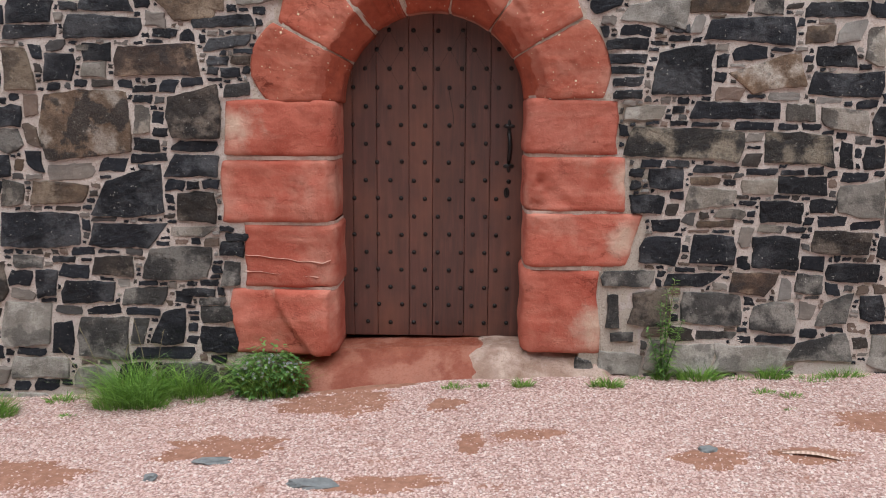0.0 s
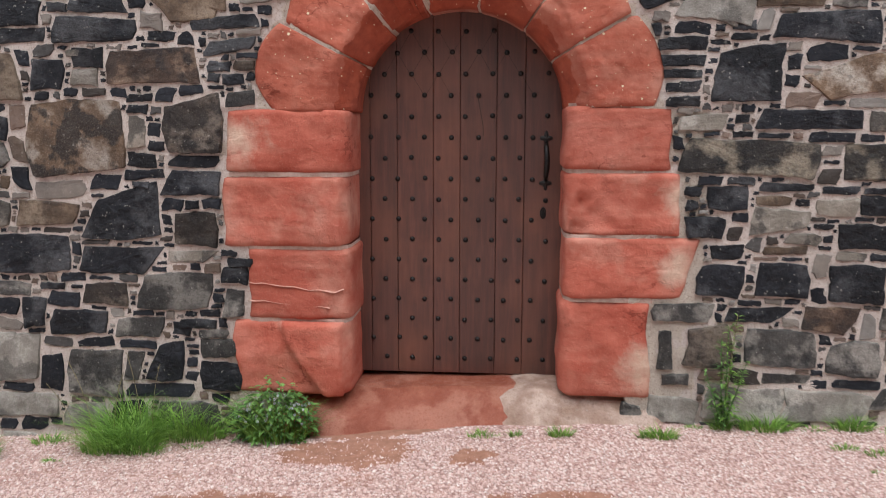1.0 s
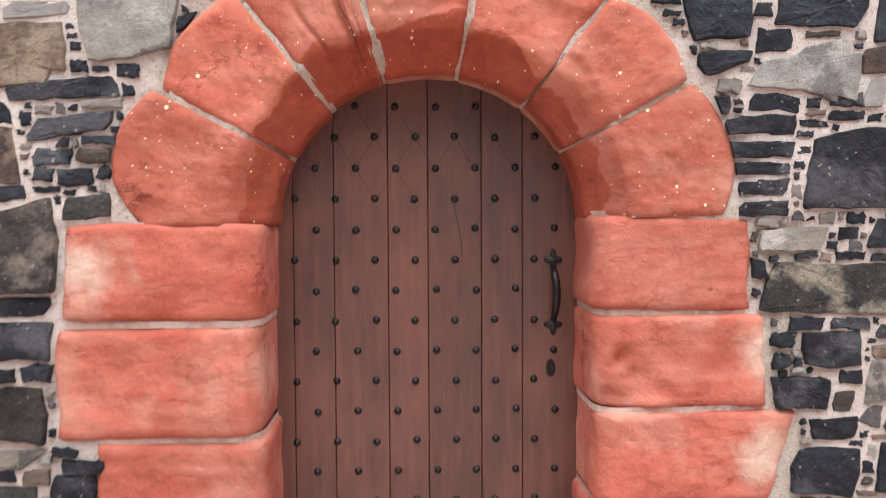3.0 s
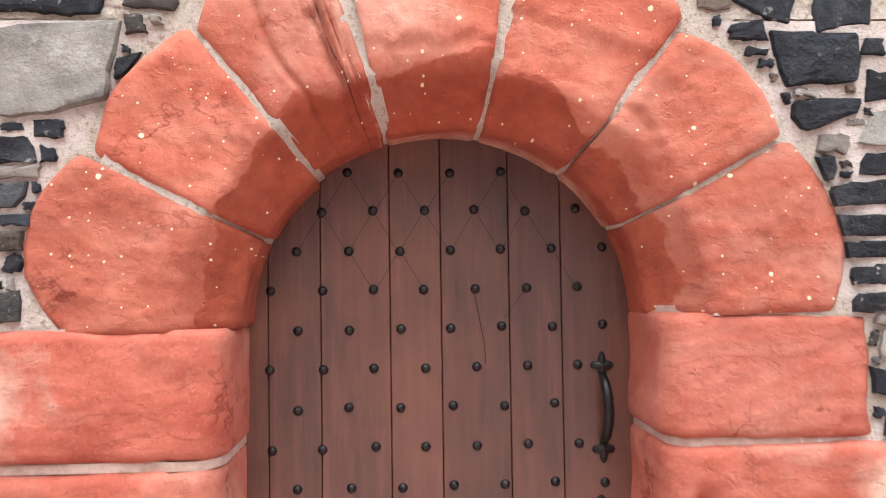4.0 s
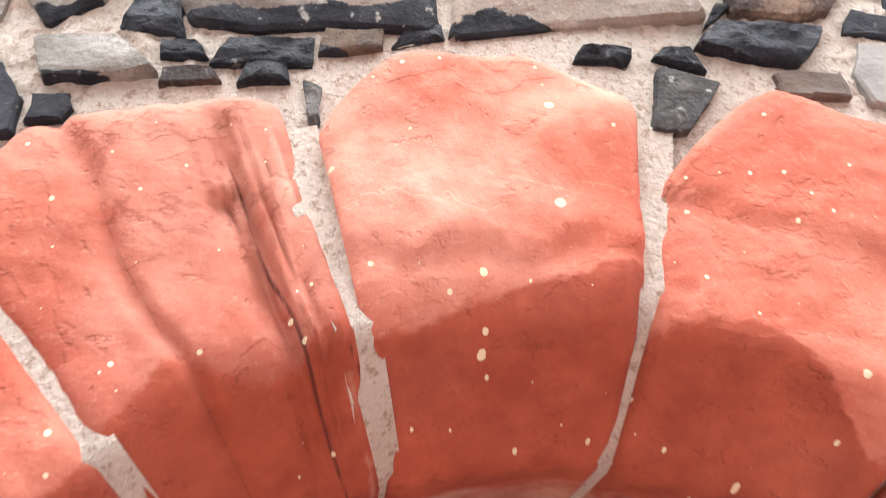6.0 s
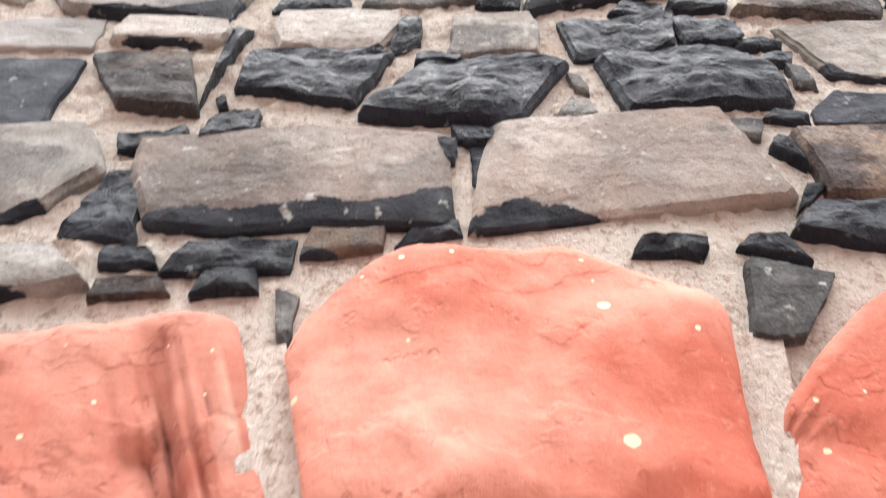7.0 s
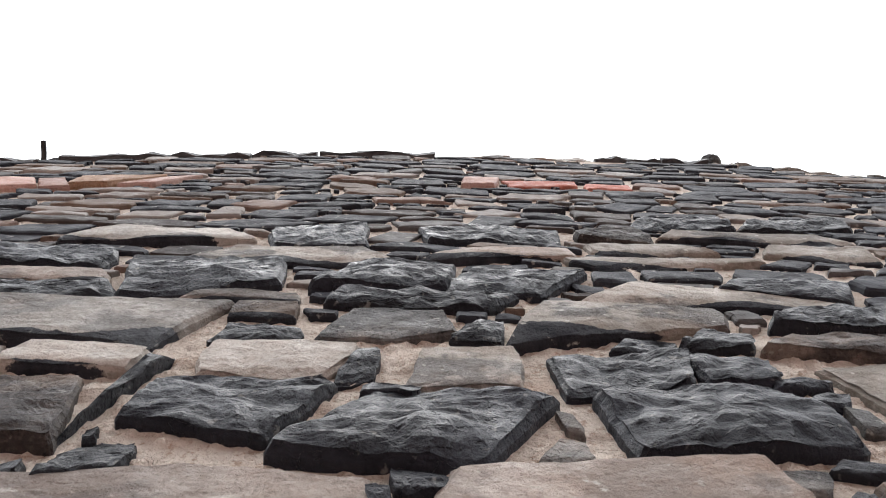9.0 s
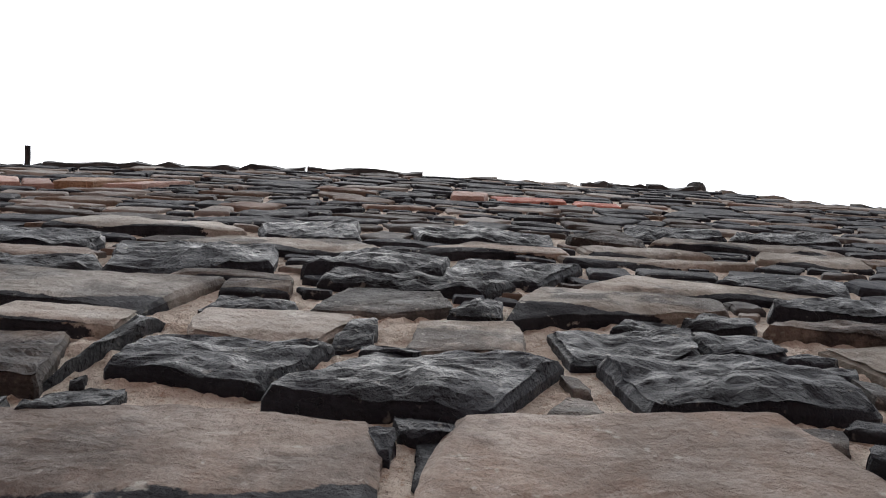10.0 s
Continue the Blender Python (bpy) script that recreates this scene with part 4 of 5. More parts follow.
for i, (x, y, rx, ry, h) in enumerate(SMALL):
    tuft(x, y, rx, ry, h, int(60 + 9000 * rx * h * 2), "small green grass clump in gravel below the wall", 20 + i)


def leaf_fan(bm, at, aim, length, width, rng):
    """One broad leaf, folded a little along its rib."""
    aim = aim.normalized()
    side = aim.cross(Vector((0, 0, 1))).normalized() if abs(aim.z) < 0.95 else Vector((1, 0, 0))
    up = side.cross(aim)
    mid = [bm.verts.new(at + aim * length * f - Vector((0, 0, length * 0.35 * f * f))) for f in (0, 0.3, 0.65, 1.0)]
    for s in (-1, 1):
        e = [bm.verts.new(mid[k].co + side * s * width * w + up * width * 0.25) for k, w in ((1, 0.9), (2, 0.75))]
        bm.faces.new((mid[0], mid[1], e[0]))
        bm.faces.new((mid[1], mid[2], e[1], e[0]))
        bm.faces.new((mid[2], mid[3], e[1]))


rng = random.Random(77)
herb = thing("flowering_herb", "bushy green forget-me-not with tiny pale blue flowers at the jamb", "plant", at=(-0.91, 6.98, real_ground(-0.91, 6.98) - 0.005))
bm = bmesh.new()
blades(bm, 420, 0.19, 0.08, 0.34, 0.8, 0.003, rng)
tagged(part("grass_clump", bm, GRASS, herb), kind="stuff")
bm = bmesh.new()
for _ in range(700):
    a, r = rng.uniform(0, 6.283), math.sqrt(rng.random())
    at = Vector((0.2 * r * math.cos(a), 0.09 * r * math.sin(a), rng.uniform(0.02, 0.31) * (1.15 - 0.6 * r)))
    leaf_fan(bm, at, Vector((math.cos(a) + rng.uniform(-0.5, 0.5), math.sin(a) - 0.4 + rng.uniform(-0.5, 0.5), rng.uniform(0.0, 0.9))), rng.uniform(0.025, 0.06), rng.uniform(0.006, 0.015), rng)
tagged(part("foliage", bm, LEAF, herb, "dark green broad leaves"), kind="stuff")
bm = bmesh.new()
for _ in range(55):
    a, r = rng.uniform(0, 6.283), math.sqrt(rng.random())
    c = Vector((0.19 * r * math.cos(a), 0.08 * r * math.sin(a) - 0.03, 0.11 + 0.15 * rng.random() * (1.1 - 0.5 * r)))
    for k in range(5):
        t = k * 1.2566
        p = c + Vector((0.0045 * math.cos(t), -0.002, 0.0045 * math.sin(t)))
        vs = [bm.verts.new(p + Vector((0.0028 * math.cos(u), -0.001, 0.0028 * math.sin(u)))) for u in (0, 1.57, 3.14, 4.71)]
        bm.faces.new(vs)
tagged(part("flowers", bm, PETAL, herb, "tiny pale blue flowers"), kind="stuff")

weed = thing("tall_weed", "tall feathery green weed growing against the wall", "plant", at=(1.25, W - 0.07, ground_z(1.25) - 0.01))
for i, (hx, hh) in enumerate(((0.03, 0.58), (-0.03, 0.47), (0.07, 0.36), (-0.08, 0.3), (0.0, 0.52))):
    bm = bmesh.new()
    stem = [(hx * f * 1.2, -0.02 * f + 0.015 * math.sin(i + f * 3), hh * f) for f in np.linspace(0, 1, 8)]
    tube(bm, stem, lambda f: 0.004 * (1.05 - 0.7 * f), 6)
    st = part("stem", bm, LEAF if i else DRY, weed)
    bm = bmesh.new()
    for _ in range(90):
        f = rng.uniform(0.12, 1.0)
        at = Vector((hx * f * 1.2, -0.02 * f, hh * f))
        a = rng.uniform(0, 6.283)
        ln = rng.uniform(0.025, 0.07) * (1.2 - 0.6 * f)
        leaf_fan(bm, at, Vector((math.cos(a), math.sin(a) * 0.7 - 0.2, rng.uniform(0.1, 0.9))), ln, ln * 0.1, rng)
    part("foliage", bm, LEAF if i % 2 else GRASS, st)
for i, (x, lean, h) in enumerate(((-1.86, -0.25, 0.42), (-1.6, -0.12, 0.46), (-1.75, 0.2, 0.36), (-1.95, -0.45, 0.3), (-1.55, 0.15, 0.4))):
    bm = bmesh.new()
    tube(bm, [(lean * h * f * f, -0.01 * f, h * f) for f in np.linspace(0, 1, 9)], lambda f: 0.0022 * (1.1 - 0.6 * f), 5)
    s = thing("grass_stalk", "thin dry grass stalk standing before the wall", "grass", group="dry stalks", at=(x, W - 0.08, real_ground(x, W - 0.08) - 0.004))
    part("stalk", bm, DRY, s)
    bm = bmesh.new()
    for _ in range(26):
        f = rng.uniform(0.72, 1.0)
        leaf_fan(bm, Vector((lean * h * f * f, -0.01, h * f)), Vector((rng.uniform(-1, 1), rng.uniform(-0.6, 0.4), 1.2)), 0.014, 0.002, rng)
    tagged(part("seed_head", bm, DRY, s), kind="stuff")

# ---- the wall's head ----
def cap(x, w, dz, out, material, seed):
    r = random.Random(seed)
    bm = bmesh.new()
    y = face_y(x, TOP)
    n = 7
    top, low = [], []
    for i in range(n):
        xx = x - w / 2 + w * i / (n - 1)
        o = out + 0.008 * r.uniform(-1, 1)
        top.append([bm.verts.new((xx, y - o, head_z(xx) + dz + 0.006 * r.uniform(-1, 1))), bm.verts.new((xx, y + 0.5, head_z(xx) + dz))])
        low.append([bm.verts.new((xx, y - o + 0.006 * r.uniform(-1, 1), head_z(xx) - 0.015)), bm.verts.new((xx, y + 0.5, head_z(xx) - 0.015))])
    for i in range(n - 1):
        bm.faces.new((top[i][0], top[i + 1][0], top[i + 1][1], top[i][1]))
        bm.faces.new((low[i][0], low[i + 1][0], low[i + 1][1], low[i][1]))
        bm.faces.new((top[i][0], top[i + 1][0], low[i + 1][0], low[i][0]))
        bm.faces.new((top[i][1], top[i + 1][1], low[i + 1][1], low[i][1]))
    for i in (0, n - 1):
        bm.faces.new((top[i][0], top[i][1], low[i][1], low[i][0]))
    bmesh.ops.recalc_face_normals(bm, faces=bm.faces[:])
    part("coping_slab", bm, material, wall)


x = XL + 0.2
i = 0
while x < XR - 0.3:
    i += 1
    r = random.Random(i)
    w = r.uniform(0.2, 0.45) if x < 0.3 else r.uniform(0.08, 0.2)
    dark = x < -0.35 or 0.36 < x < 0.8
    cap(x + w / 2, w * 0.97, r.uniform(0.018, 0.03), (0.012 if r.random() < 0.8 else 0.0) if dark else 0.0, SLATE if dark else STONE["l"], i)
    x += w
bm = bmesh.new()
bmesh.ops.create_icosphere(bm, subdivisions=3, radius=1.0)
for v in bm.verts:
    v.co = v.co * (1 + 0.25 * noise.noise(v.co * 1.3))
    v.co = Vector((v.co.x * 0.04, v.co.y * 0.045, v.co.z * 0.04))
ob = part("loose_stone", bm, STONE["g"])
ob.location = (1.01, face_y(1.01, TOP) + 0.01, TOP + 0.055)
tagged(ob, "loose grey stone resting on the wall head", "stone")
bm = bmesh.new()
ROD = head_z(-1.388) + 0.005
tube(bm, [(-1.388, face_y(-1.388, ROD) + 0.06, ROD - 0.02), (-1.388, face_y(-1.388, ROD) - 0.02, ROD), (-1.388, face_y(-1.388, ROD) - 0.062, ROD + 0.002)], 0.009, 10)
tagged(part("iron_bracket", bm, IRON), "short dark iron rod projecting from the wall head", "bracket")

# ---- rubble stones ----
def outline_of(w, h, rng, skew, grain, taper=0.0, wedge=0.0, wild=1.0):
    """An uneven four-sided outline with knocked-off corners and a broken edge, anticlockwise."""
    j = wild * (0.17 if min(w, h) > 0.1 else 0.14) * min(w, h)

    def jit(k=1.0):
        return rng.uniform(-j, j) * k
    pts = []
    for (ax, az), (bx, bz) in (((-1, -1), (1, -1)), ((1, -1), (1, 1)), ((1, 1), (-1, 1)), ((-1, 1), (-1, -1))):
        cut = rng.uniform(0.02, 0.14) if wild < 1 or rng.random() < 0.75 or min(w, h) < 0.05 else rng.uniform(0.2, 0.4)
        px, pz = ax * w / 2 + jit(), az * h / 2 + jit()
        pts.append((px * (1 - cut * (az != bz)) , pz * (1 - cut * (az == bz))))
        long_side = (w if az == bz else h)
        m = 2 if long_side > 1.6 * min(w, h) else 1
        for i in range(m):
            f = (i + 1) / (m + 1) + rng.uniform(-0.12, 0.12)
            pts.append(((ax + (bx - ax) * f) * w / 2 + jit(0.4), (az + (bz - az) * f) * h / 2 + jit(0.4)))
    n = len(pts)
    out = []
    for i in range(n):
        (x0, z0), (x1, z1) = pts[i], pts[(i + 1) % n]
        for f in (0.05, 0.95):
            out.append((x0 + (x1 - x0) * f, z0 + (z1 - z0) * f))
    fine = []
    n = len(out)
    for i in range(n):
        (x0, z0), (x1, z1) = out[i], out[(i + 1) % n]
        k = max(1, int(math.hypot(x1 - x0, z1 - z0) / grain))
        for m in range(k):
            f = m / k
            fine.append((x0 + (x1 - x0) * f + rng.uniform(-0.12, 0.12) * min(grain, 0.03), z0 + (z1 - z0) * f + rng.uniform(-0.12, 0.12) * min(grain, 0.03)))
    return [(x * (1 + 2 * taper * z / h) + skew * z, z * (1 + 2 * wedge * x / w)) for x, z in fine]


def stone_rings(cx, cz, w, h, tilt, skew, depth, rng, steps, grain=0.05, craggy=1.0, under=0.0, taper=0.0, wedge=0.0, wild=1.0):
    """Vertex rings of one stone, from the mortar to the middle of its face."""
    ol = outline_of(w, h, rng, skew, grain, taper, wedge, wild)
    c, s = math.cos(radians(tilt)), math.sin(radians(tilt))
    lean_x, lean_z = rng.uniform(-0.03, 0.03), rng.uniform(-0.1, -0.015) * (1.0 if cz < 2.3 else 0.4)
    most = 0.9 * depth / max(w, h)
    lean_x, lean_z = max(-most, min(most, lean_x)), max(-2 * most, lean_z)
    base = Vector((cx * 3.1, cz * 5.7, rng.uniform(0, 50)))
    inset = min(0.005 if steps[0] > 0.1 else rng.uniform(0.005, 0.011), 0.1 * min(w, h))
    amp = 0.009 * craggy
    scales = [(0.0, 0.02, 0.0, 0.0), (0.001, -depth * 0.35, 0.3, 0.5), (inset, -depth * 0.92, 0.7, 1.0)]
    scales += [(k, -depth * (1.0 + 0.1 * k), 1.0, 1.0) for k in steps]
    rings = []
    for step, dy, rough, follow in scales:
        ring = []
        for x, z in ol:
            r = math.hypot(x, z)
            f = (1 - step / max(r, 1e-4)) if step < 0.05 else (1 - step)
            f = max(f, 0.05)
            px, pz = x * f, z * f
            X, Z = cx + px * c - pz * s, cz + px * s + pz * c
            R = math.hypot(X - CX, Z - CZ)
            lim = 0.965 if abs(Z - CZ) < 0.45 else 0.94
            if CZ < Z < 2.25 and R < lim:
                X, Z = CX + (X - CX) * lim / R, CZ + (Z - CZ) * lim / R
            q = Vector((X * 7, 0, Z * 11)) + base
            n1 = noise.noise(q)
            d = amp * rough * (1.1 * n1 + 0.9 * abs(noise.noise(q * 2.3)) + 0.45 * noise.noise(q * 5.1) + 0.4 * abs(noise.noise(q * 9)))
            d += follow * (lean_x * px + lean_z * pz)
            if under:
                d -= rough * under * max(0.0, -pz / (h / 2) - 0.62 - 0.2 * n1) ** 1.3 * 1.6
            ring.append((X, face_y(X, Z) + dy - d, Z))
        rings.append(ring)
    return rings, (cx, cz)


def rings_to_lists(rings, mid, verts, faces):
    start, n = len(verts), len(rings[0])
    for ring in rings:
        verts.extend(ring)
    for k in range(len(rings) - 1):
        a, b = start + k * n, start + (k + 1) * n
        for i in range(n):
            j = (i + 1) % n
            faces.append((a + i, a + j, b + j, b + i))
    last = rings[-1]
    centre = tuple(sum(p[i] for p in last) / n for i in range(3))
    verts.append(centre)
    b = start + (len(rings) - 1) * n
    for i in range(n):
        faces.append((b + i, b + (i + 1) % n, len(verts) - 1))


CELL = 0.009
NX, NZ = int((XR - XL) / CELL), int((TOP + 0.3) / CELL)
taken = np.zeros((NX, NZ), bool)


def block_out(x0, x1, z0, z1):
    taken[max(0, int((x0 - XL) / CELL)):max(0, int((x1 - XL) / CELL) + 1), max(0, int((z0 + 0.3) / CELL)):max(0, int((z1 + 0.3) / CELL) + 1)] = True


def shape_out(ring):
    """Mark the cells that an outline covers."""
    px, pz = np.array([p[0] for p in ring]), np.array([p[2] for p in ring])
    i0, i1 = max(0, int((px.min() - XL) / CELL) - 1), min(NX, int((px.max() - XL) / CELL) + 2)
    k0, k1 = max(0, int((pz.min() + 0.3) / CELL) - 1), min(NZ, int((pz.max() + 0.3) / CELL) + 2)
    if i1 <= i0 or k1 <= k0:
        return
    gx, gz = np.meshgrid(XL + (np.arange(i0, i1) + 0.5) * CELL, -0.3 + (np.arange(k0, k1) + 0.5) * CELL, indexing="ij")
    inside = np.zeros(gx.shape, bool)
    qx, qz = np.roll(px, -1), np.roll(pz, -1)
    for ax, az, bx, bz in zip(px, pz, qx, qz):
        hit = ((az > gz) != (bz > gz)) & (gx < (bx - ax) * (gz - az) / (bz - az if abs(bz - az) > 1e-9 else 1e-9) + ax)
        inside ^= hit
    wide = inside.copy()
    wide[1:] |= inside[:-1]
    wide[:-1] |= inside[1:]
    wide[:, 1:] |= inside[:, :-1]
    wide[:, :-1] |= inside[:, 1:]
    taken[i0:i1, k0:k1] |= wide


def course(*stones):
    """Named stones of the wall: kind, x, z, width, height, and where they need it tilt, skew, taper to the top and wedge to one end."""
    for kind, x, z, w, h, *more in stones:
        tilt = more[0] if more else 0
        skew = more[1] if len(more) > 1 else 0.0
        taper, wedge = (more[2], more[3]) if len(more) > 3 else (0.0, 0.0)
        rng = random.Random(int(x * 1000) * 7919 + int(z * 1000))
        near = z > 2.3 and abs(x) < 1.0 and z < 4.2
        depth = min(rng.uniform(0.001, 0.006) + 0.003 * min(w, h, 0.3) / 0.1, 0.012)
        if near and min(w, h) > 0.06:
            depth += 0.0035
        elif z < 2.3:
            depth += 0.005
        if kind in "PB":
            depth += 0.004
        craggy = {"d": 1.0, "k": 1.25, "n": 0.9, "m": 0.9}.get(kind, 0.4)
        big = min(w, h) > 0.1
        steps = (0.06, 0.12, 0.18, 0.25, 0.33, 0.42, 0.52, 0.64, 0.78) if near else (0.15, 0.32, 0.5, 0.72) if big else (0.35, 0.7)
        rings, mid = stone_rings(x, z, w * (1.035 if near else 0.985), h * (1.02 if near else 0.975), tilt, skew, depth, rng, steps, 0.009 if near else 0.03, craggy * (0.85 if near else 0.6), 0.014 if near else 0.0, taper, wedge, 0.55 if len(more) > 3 else 1.0)
        vs, fs = [], []
        rings_to_lists(rings, mid, vs, fs)
        me = bpy.data.meshes.new("stone")
        me.from_pydata(vs, [], fs)
        me.materials.append(STONE[kind])
        if near and kind in "tplub":
            # tan patina broken away to black stone along the lower edge, overhang shade painted in
            side, thin = (more[4], more[5]) if len(more) > 5 else (rng.choice((-0.3, -0.15, 0.2)), 0.88)
            give_values(me, "bare", lambda vx, vy, vz: max(0.0, min(1.0, 0.5 - 1.6 * ((vz - z) / (h / 2) + side * (vx - x) / (w / 2) + thin - 0.45 * noise.noise(Vector((vx * 9, 3.0, vz * 9 + x)))))))
        ob = new("stone", me)
        ob.parent = wall
        shape_out(rings[0])


course(("u", -1.905, 1.450, 0.509, 0.373, 8, 0.1, -0.03, -0.08), ("n", -1.302, 1.503, 0.305, 0.271, 8, 0.1, 0.02, -0.03), ("r", -1.488, 1.790, 0.462, 0.165, 2, -0.0, -0.04, 0.01), ("d", -1.765, 1.963, 0.433, 0.122, 0, 0.0, -0.02, -0.12), ("d", -2.167, 1.937, 0.303, 0.072, 2, 0.1, -0.01, -0.07), ("d", -2.017, 1.756, 0.182, 0.150, 3, 0.1, -0.07, 0.03), ("t", -1.830, 1.739, 0.150, 0.082, 2, 0.1, -0.02, 0.07), ("b", -2.248, 1.742, 0.159, 0.236, 5, 0.0, -0.12, 0.01))
course(("d", -1.754, 2.073, 0.287, 0.068, 0, -0.3, -0.08, 0.15), ("b", -1.299, 2.066, 0.308, 0.154, 1, -0.3, 0.36, -0.09), ("d", -1.106, 1.880, 0.256, 0.063, 8, 0.4, 0.01, -0.13), ("d", -1.130, 1.989, 0.340, 0.059, 4, -0.3, 0.02, 0.13), ("g", -1.055, 1.636, 0.167, 0.072, 6, -0.1, -0.17, -0.01), ("d", -1.315, 1.232, 0.281, 0.121, 2, 0.2, -0.06, 0.01), ("d", -1.668, 1.075, 0.370, 0.248, 8, 0.3, -0.07, 0.23), ("d", -1.714, 0.843, 0.395, 0.136, 1, 0.4, 0.08, 0.03))
course(("d", -2.181, 0.870, 0.458, 0.200, 1, 0.0, -0.03, 0.02), ("n", -1.306, 1.008, 0.229, 0.179, 2, -0.0, -0.04, 0.04), ("t", -1.347, 0.867, 0.228, 0.060, 0, 0.7, 0.17, 0.07), ("t", -2.324, 1.072, 0.135, 0.138, 4, 0.2, 0.04, -0.12), ("b", -2.061, 1.077, 0.325, 0.117, 1, 0.1, -0.04, -0.13), ("g", -1.420, 0.692, 0.386, 0.194, 3, 0.2, -0.05, 0.03), ("n", -1.789, 0.674, 0.236, 0.119, 2, 0.1, -0.05, 0.07), ("d", -1.938, 0.524, 0.318, 0.128, 3, 0.1, 0.01, -0.00))
course(("g", -1.621, 0.504, 0.261, 0.103, 2, 0.1, 0.02, -0.01), ("l", -2.307, 0.329, 0.300, 0.253, 5, 0.1, -0.08, -0.03), ("g", -1.870, 0.264, 0.293, 0.246, 4, 0.1, 0.00, 0.07), ("d", -1.483, 0.328, 0.166, 0.207, 3, 0.4, -0.22, 0.05), ("g", -1.218, 0.402, 0.200, 0.100, 4, 0.0, 0.04, 0.02), ("d", -1.206, 0.253, 0.229, 0.149, 2, 0.1, 0.02, -0.01), ("g", -1.662, 0.302, 0.090, 0.153, 8, 0.4, 0.10, 0.02), ("d", -2.172, 0.573, 0.124, 0.160, 5, 0.1, 0.04, -0.00))
course(("d", -1.120, 0.776, 0.142, 0.087, 3, 0.1, -0.11, 0.10), ("g", -1.128, 0.633, 0.100, 0.145, 0, 0.1, -0.05, -0.06), ("l", -2.240, 0.082, 0.345, 0.124, 3, 0.1, -0.00, 0.01), ("l", -1.938, 0.030, 0.239, 0.137, 5, 0.1, -0.04, -0.02), ("l", 1.147, 2.036, 0.327, 0.128, -2, 0.2, -0.04, 0.32), ("d", 1.637, 1.953, 0.469, 0.125, 0, -0.0, -0.05, 0.21), ("d", 1.291, 1.738, 0.317, 0.257, 4, 0.1, -0.02, -0.04), ("u", 1.754, 1.721, 0.334, 0.167, 15, -0.3, 0.13, 0.17))
course(("d", 2.146, 1.677, 0.393, 0.126, 0, -0.0, -0.02, 0.08), ("t", 2.277, 1.882, 0.097, 0.223, -8, -0.2, -0.22, 0.11), ("d", 2.078, 1.821, 0.219, 0.109, 1, -0.2, -0.02, 0.05), ("d", 2.064, 2.054, 0.328, 0.077, 2, -0.0, -0.00, 0.01), ("b", 1.985, 1.931, 0.159, 0.093, 3, 0.1, -0.01, -0.00), ("d", 0.995, 1.878, 0.239, 0.062, 2, 0.0, -0.00, 0.07), ("d", 0.999, 1.803, 0.218, 0.053, 1, 0.1, 0.02, -0.09), ("d", 1.001, 1.743, 0.182, 0.041, 0, -0.0, 0.00, 0.01))
course(("d", 1.008, 1.685, 0.159, 0.049, 3, 0.1, 0.07, -0.00), ("d", 1.011, 1.619, 0.161, 0.051, 2, 0.1, -0.03, -0.03), ("t", 1.103, 1.525, 0.219, 0.079, 2, 0.2, 0.01, 0.00), ("d", 1.581, 1.540, 0.473, 0.091, 0, -0.0, -0.03, -0.04), ("t", 1.917, 1.530, 0.154, 0.092, 1, 0.0, 0.00, 0.04), ("t", 2.152, 1.495, 0.263, 0.118, -5, -0.3, -0.03, 0.16), ("m", 1.331, 1.366, 0.641, 0.167, -2, -0.1, -0.03, 0.05), ("m", 1.917, 1.343, 0.369, 0.180, -1, -0.2, -0.04, -0.02))
course(("d", 2.172, 1.309, 0.070, 0.148, 0, -0.1, -0.06, 0.00), ("d", 2.319, 1.295, 0.118, 0.119, 3, 0.0, -0.06, 0.05), ("d", 1.229, 1.178, 0.194, 0.124, 3, 0.0, -0.00, -0.02), ("d", 1.138, 1.041, 0.187, 0.103, 0, -0.1, 0.13, 0.03), ("d", 1.495, 1.231, 0.253, 0.039, 0, -0.1, 0.00, -0.23), ("t", 1.474, 1.078, 0.269, 0.108, 2, 0.1, 0.00, -0.25), ("t", 1.726, 1.138, 0.190, 0.083, 2, 0.1, 0.09, 0.09), ("d", 1.958, 1.149, 0.267, 0.099, 0, -0.2, -0.00, 0.00))
course(("d", 1.856, 1.007, 0.247, 0.122, 0, -0.1, 0.03, -0.00), ("l", 2.272, 1.065, 0.254, 0.191, 0, -0.1, 0.01, 0.18), ("d", 1.219, 0.794, 0.216, 0.155, 0, 0.0, -0.02, 0.10), ("d", 1.509, 0.797, 0.244, 0.171, 0, -0.1, -0.07, -0.00), ("d", 1.840, 0.788, 0.261, 0.193, -1, -0.1, 0.01, 0.04), ("n", 2.186, 0.840, 0.330, 0.134, -2, -0.1, -0.00, -0.03), ("d", 2.261, 0.676, 0.288, 0.116, 0, -0.0, -0.03, 0.06), ("g", 1.047, 0.633, 0.295, 0.091, 1, 0.0, 0.03, 0.04))
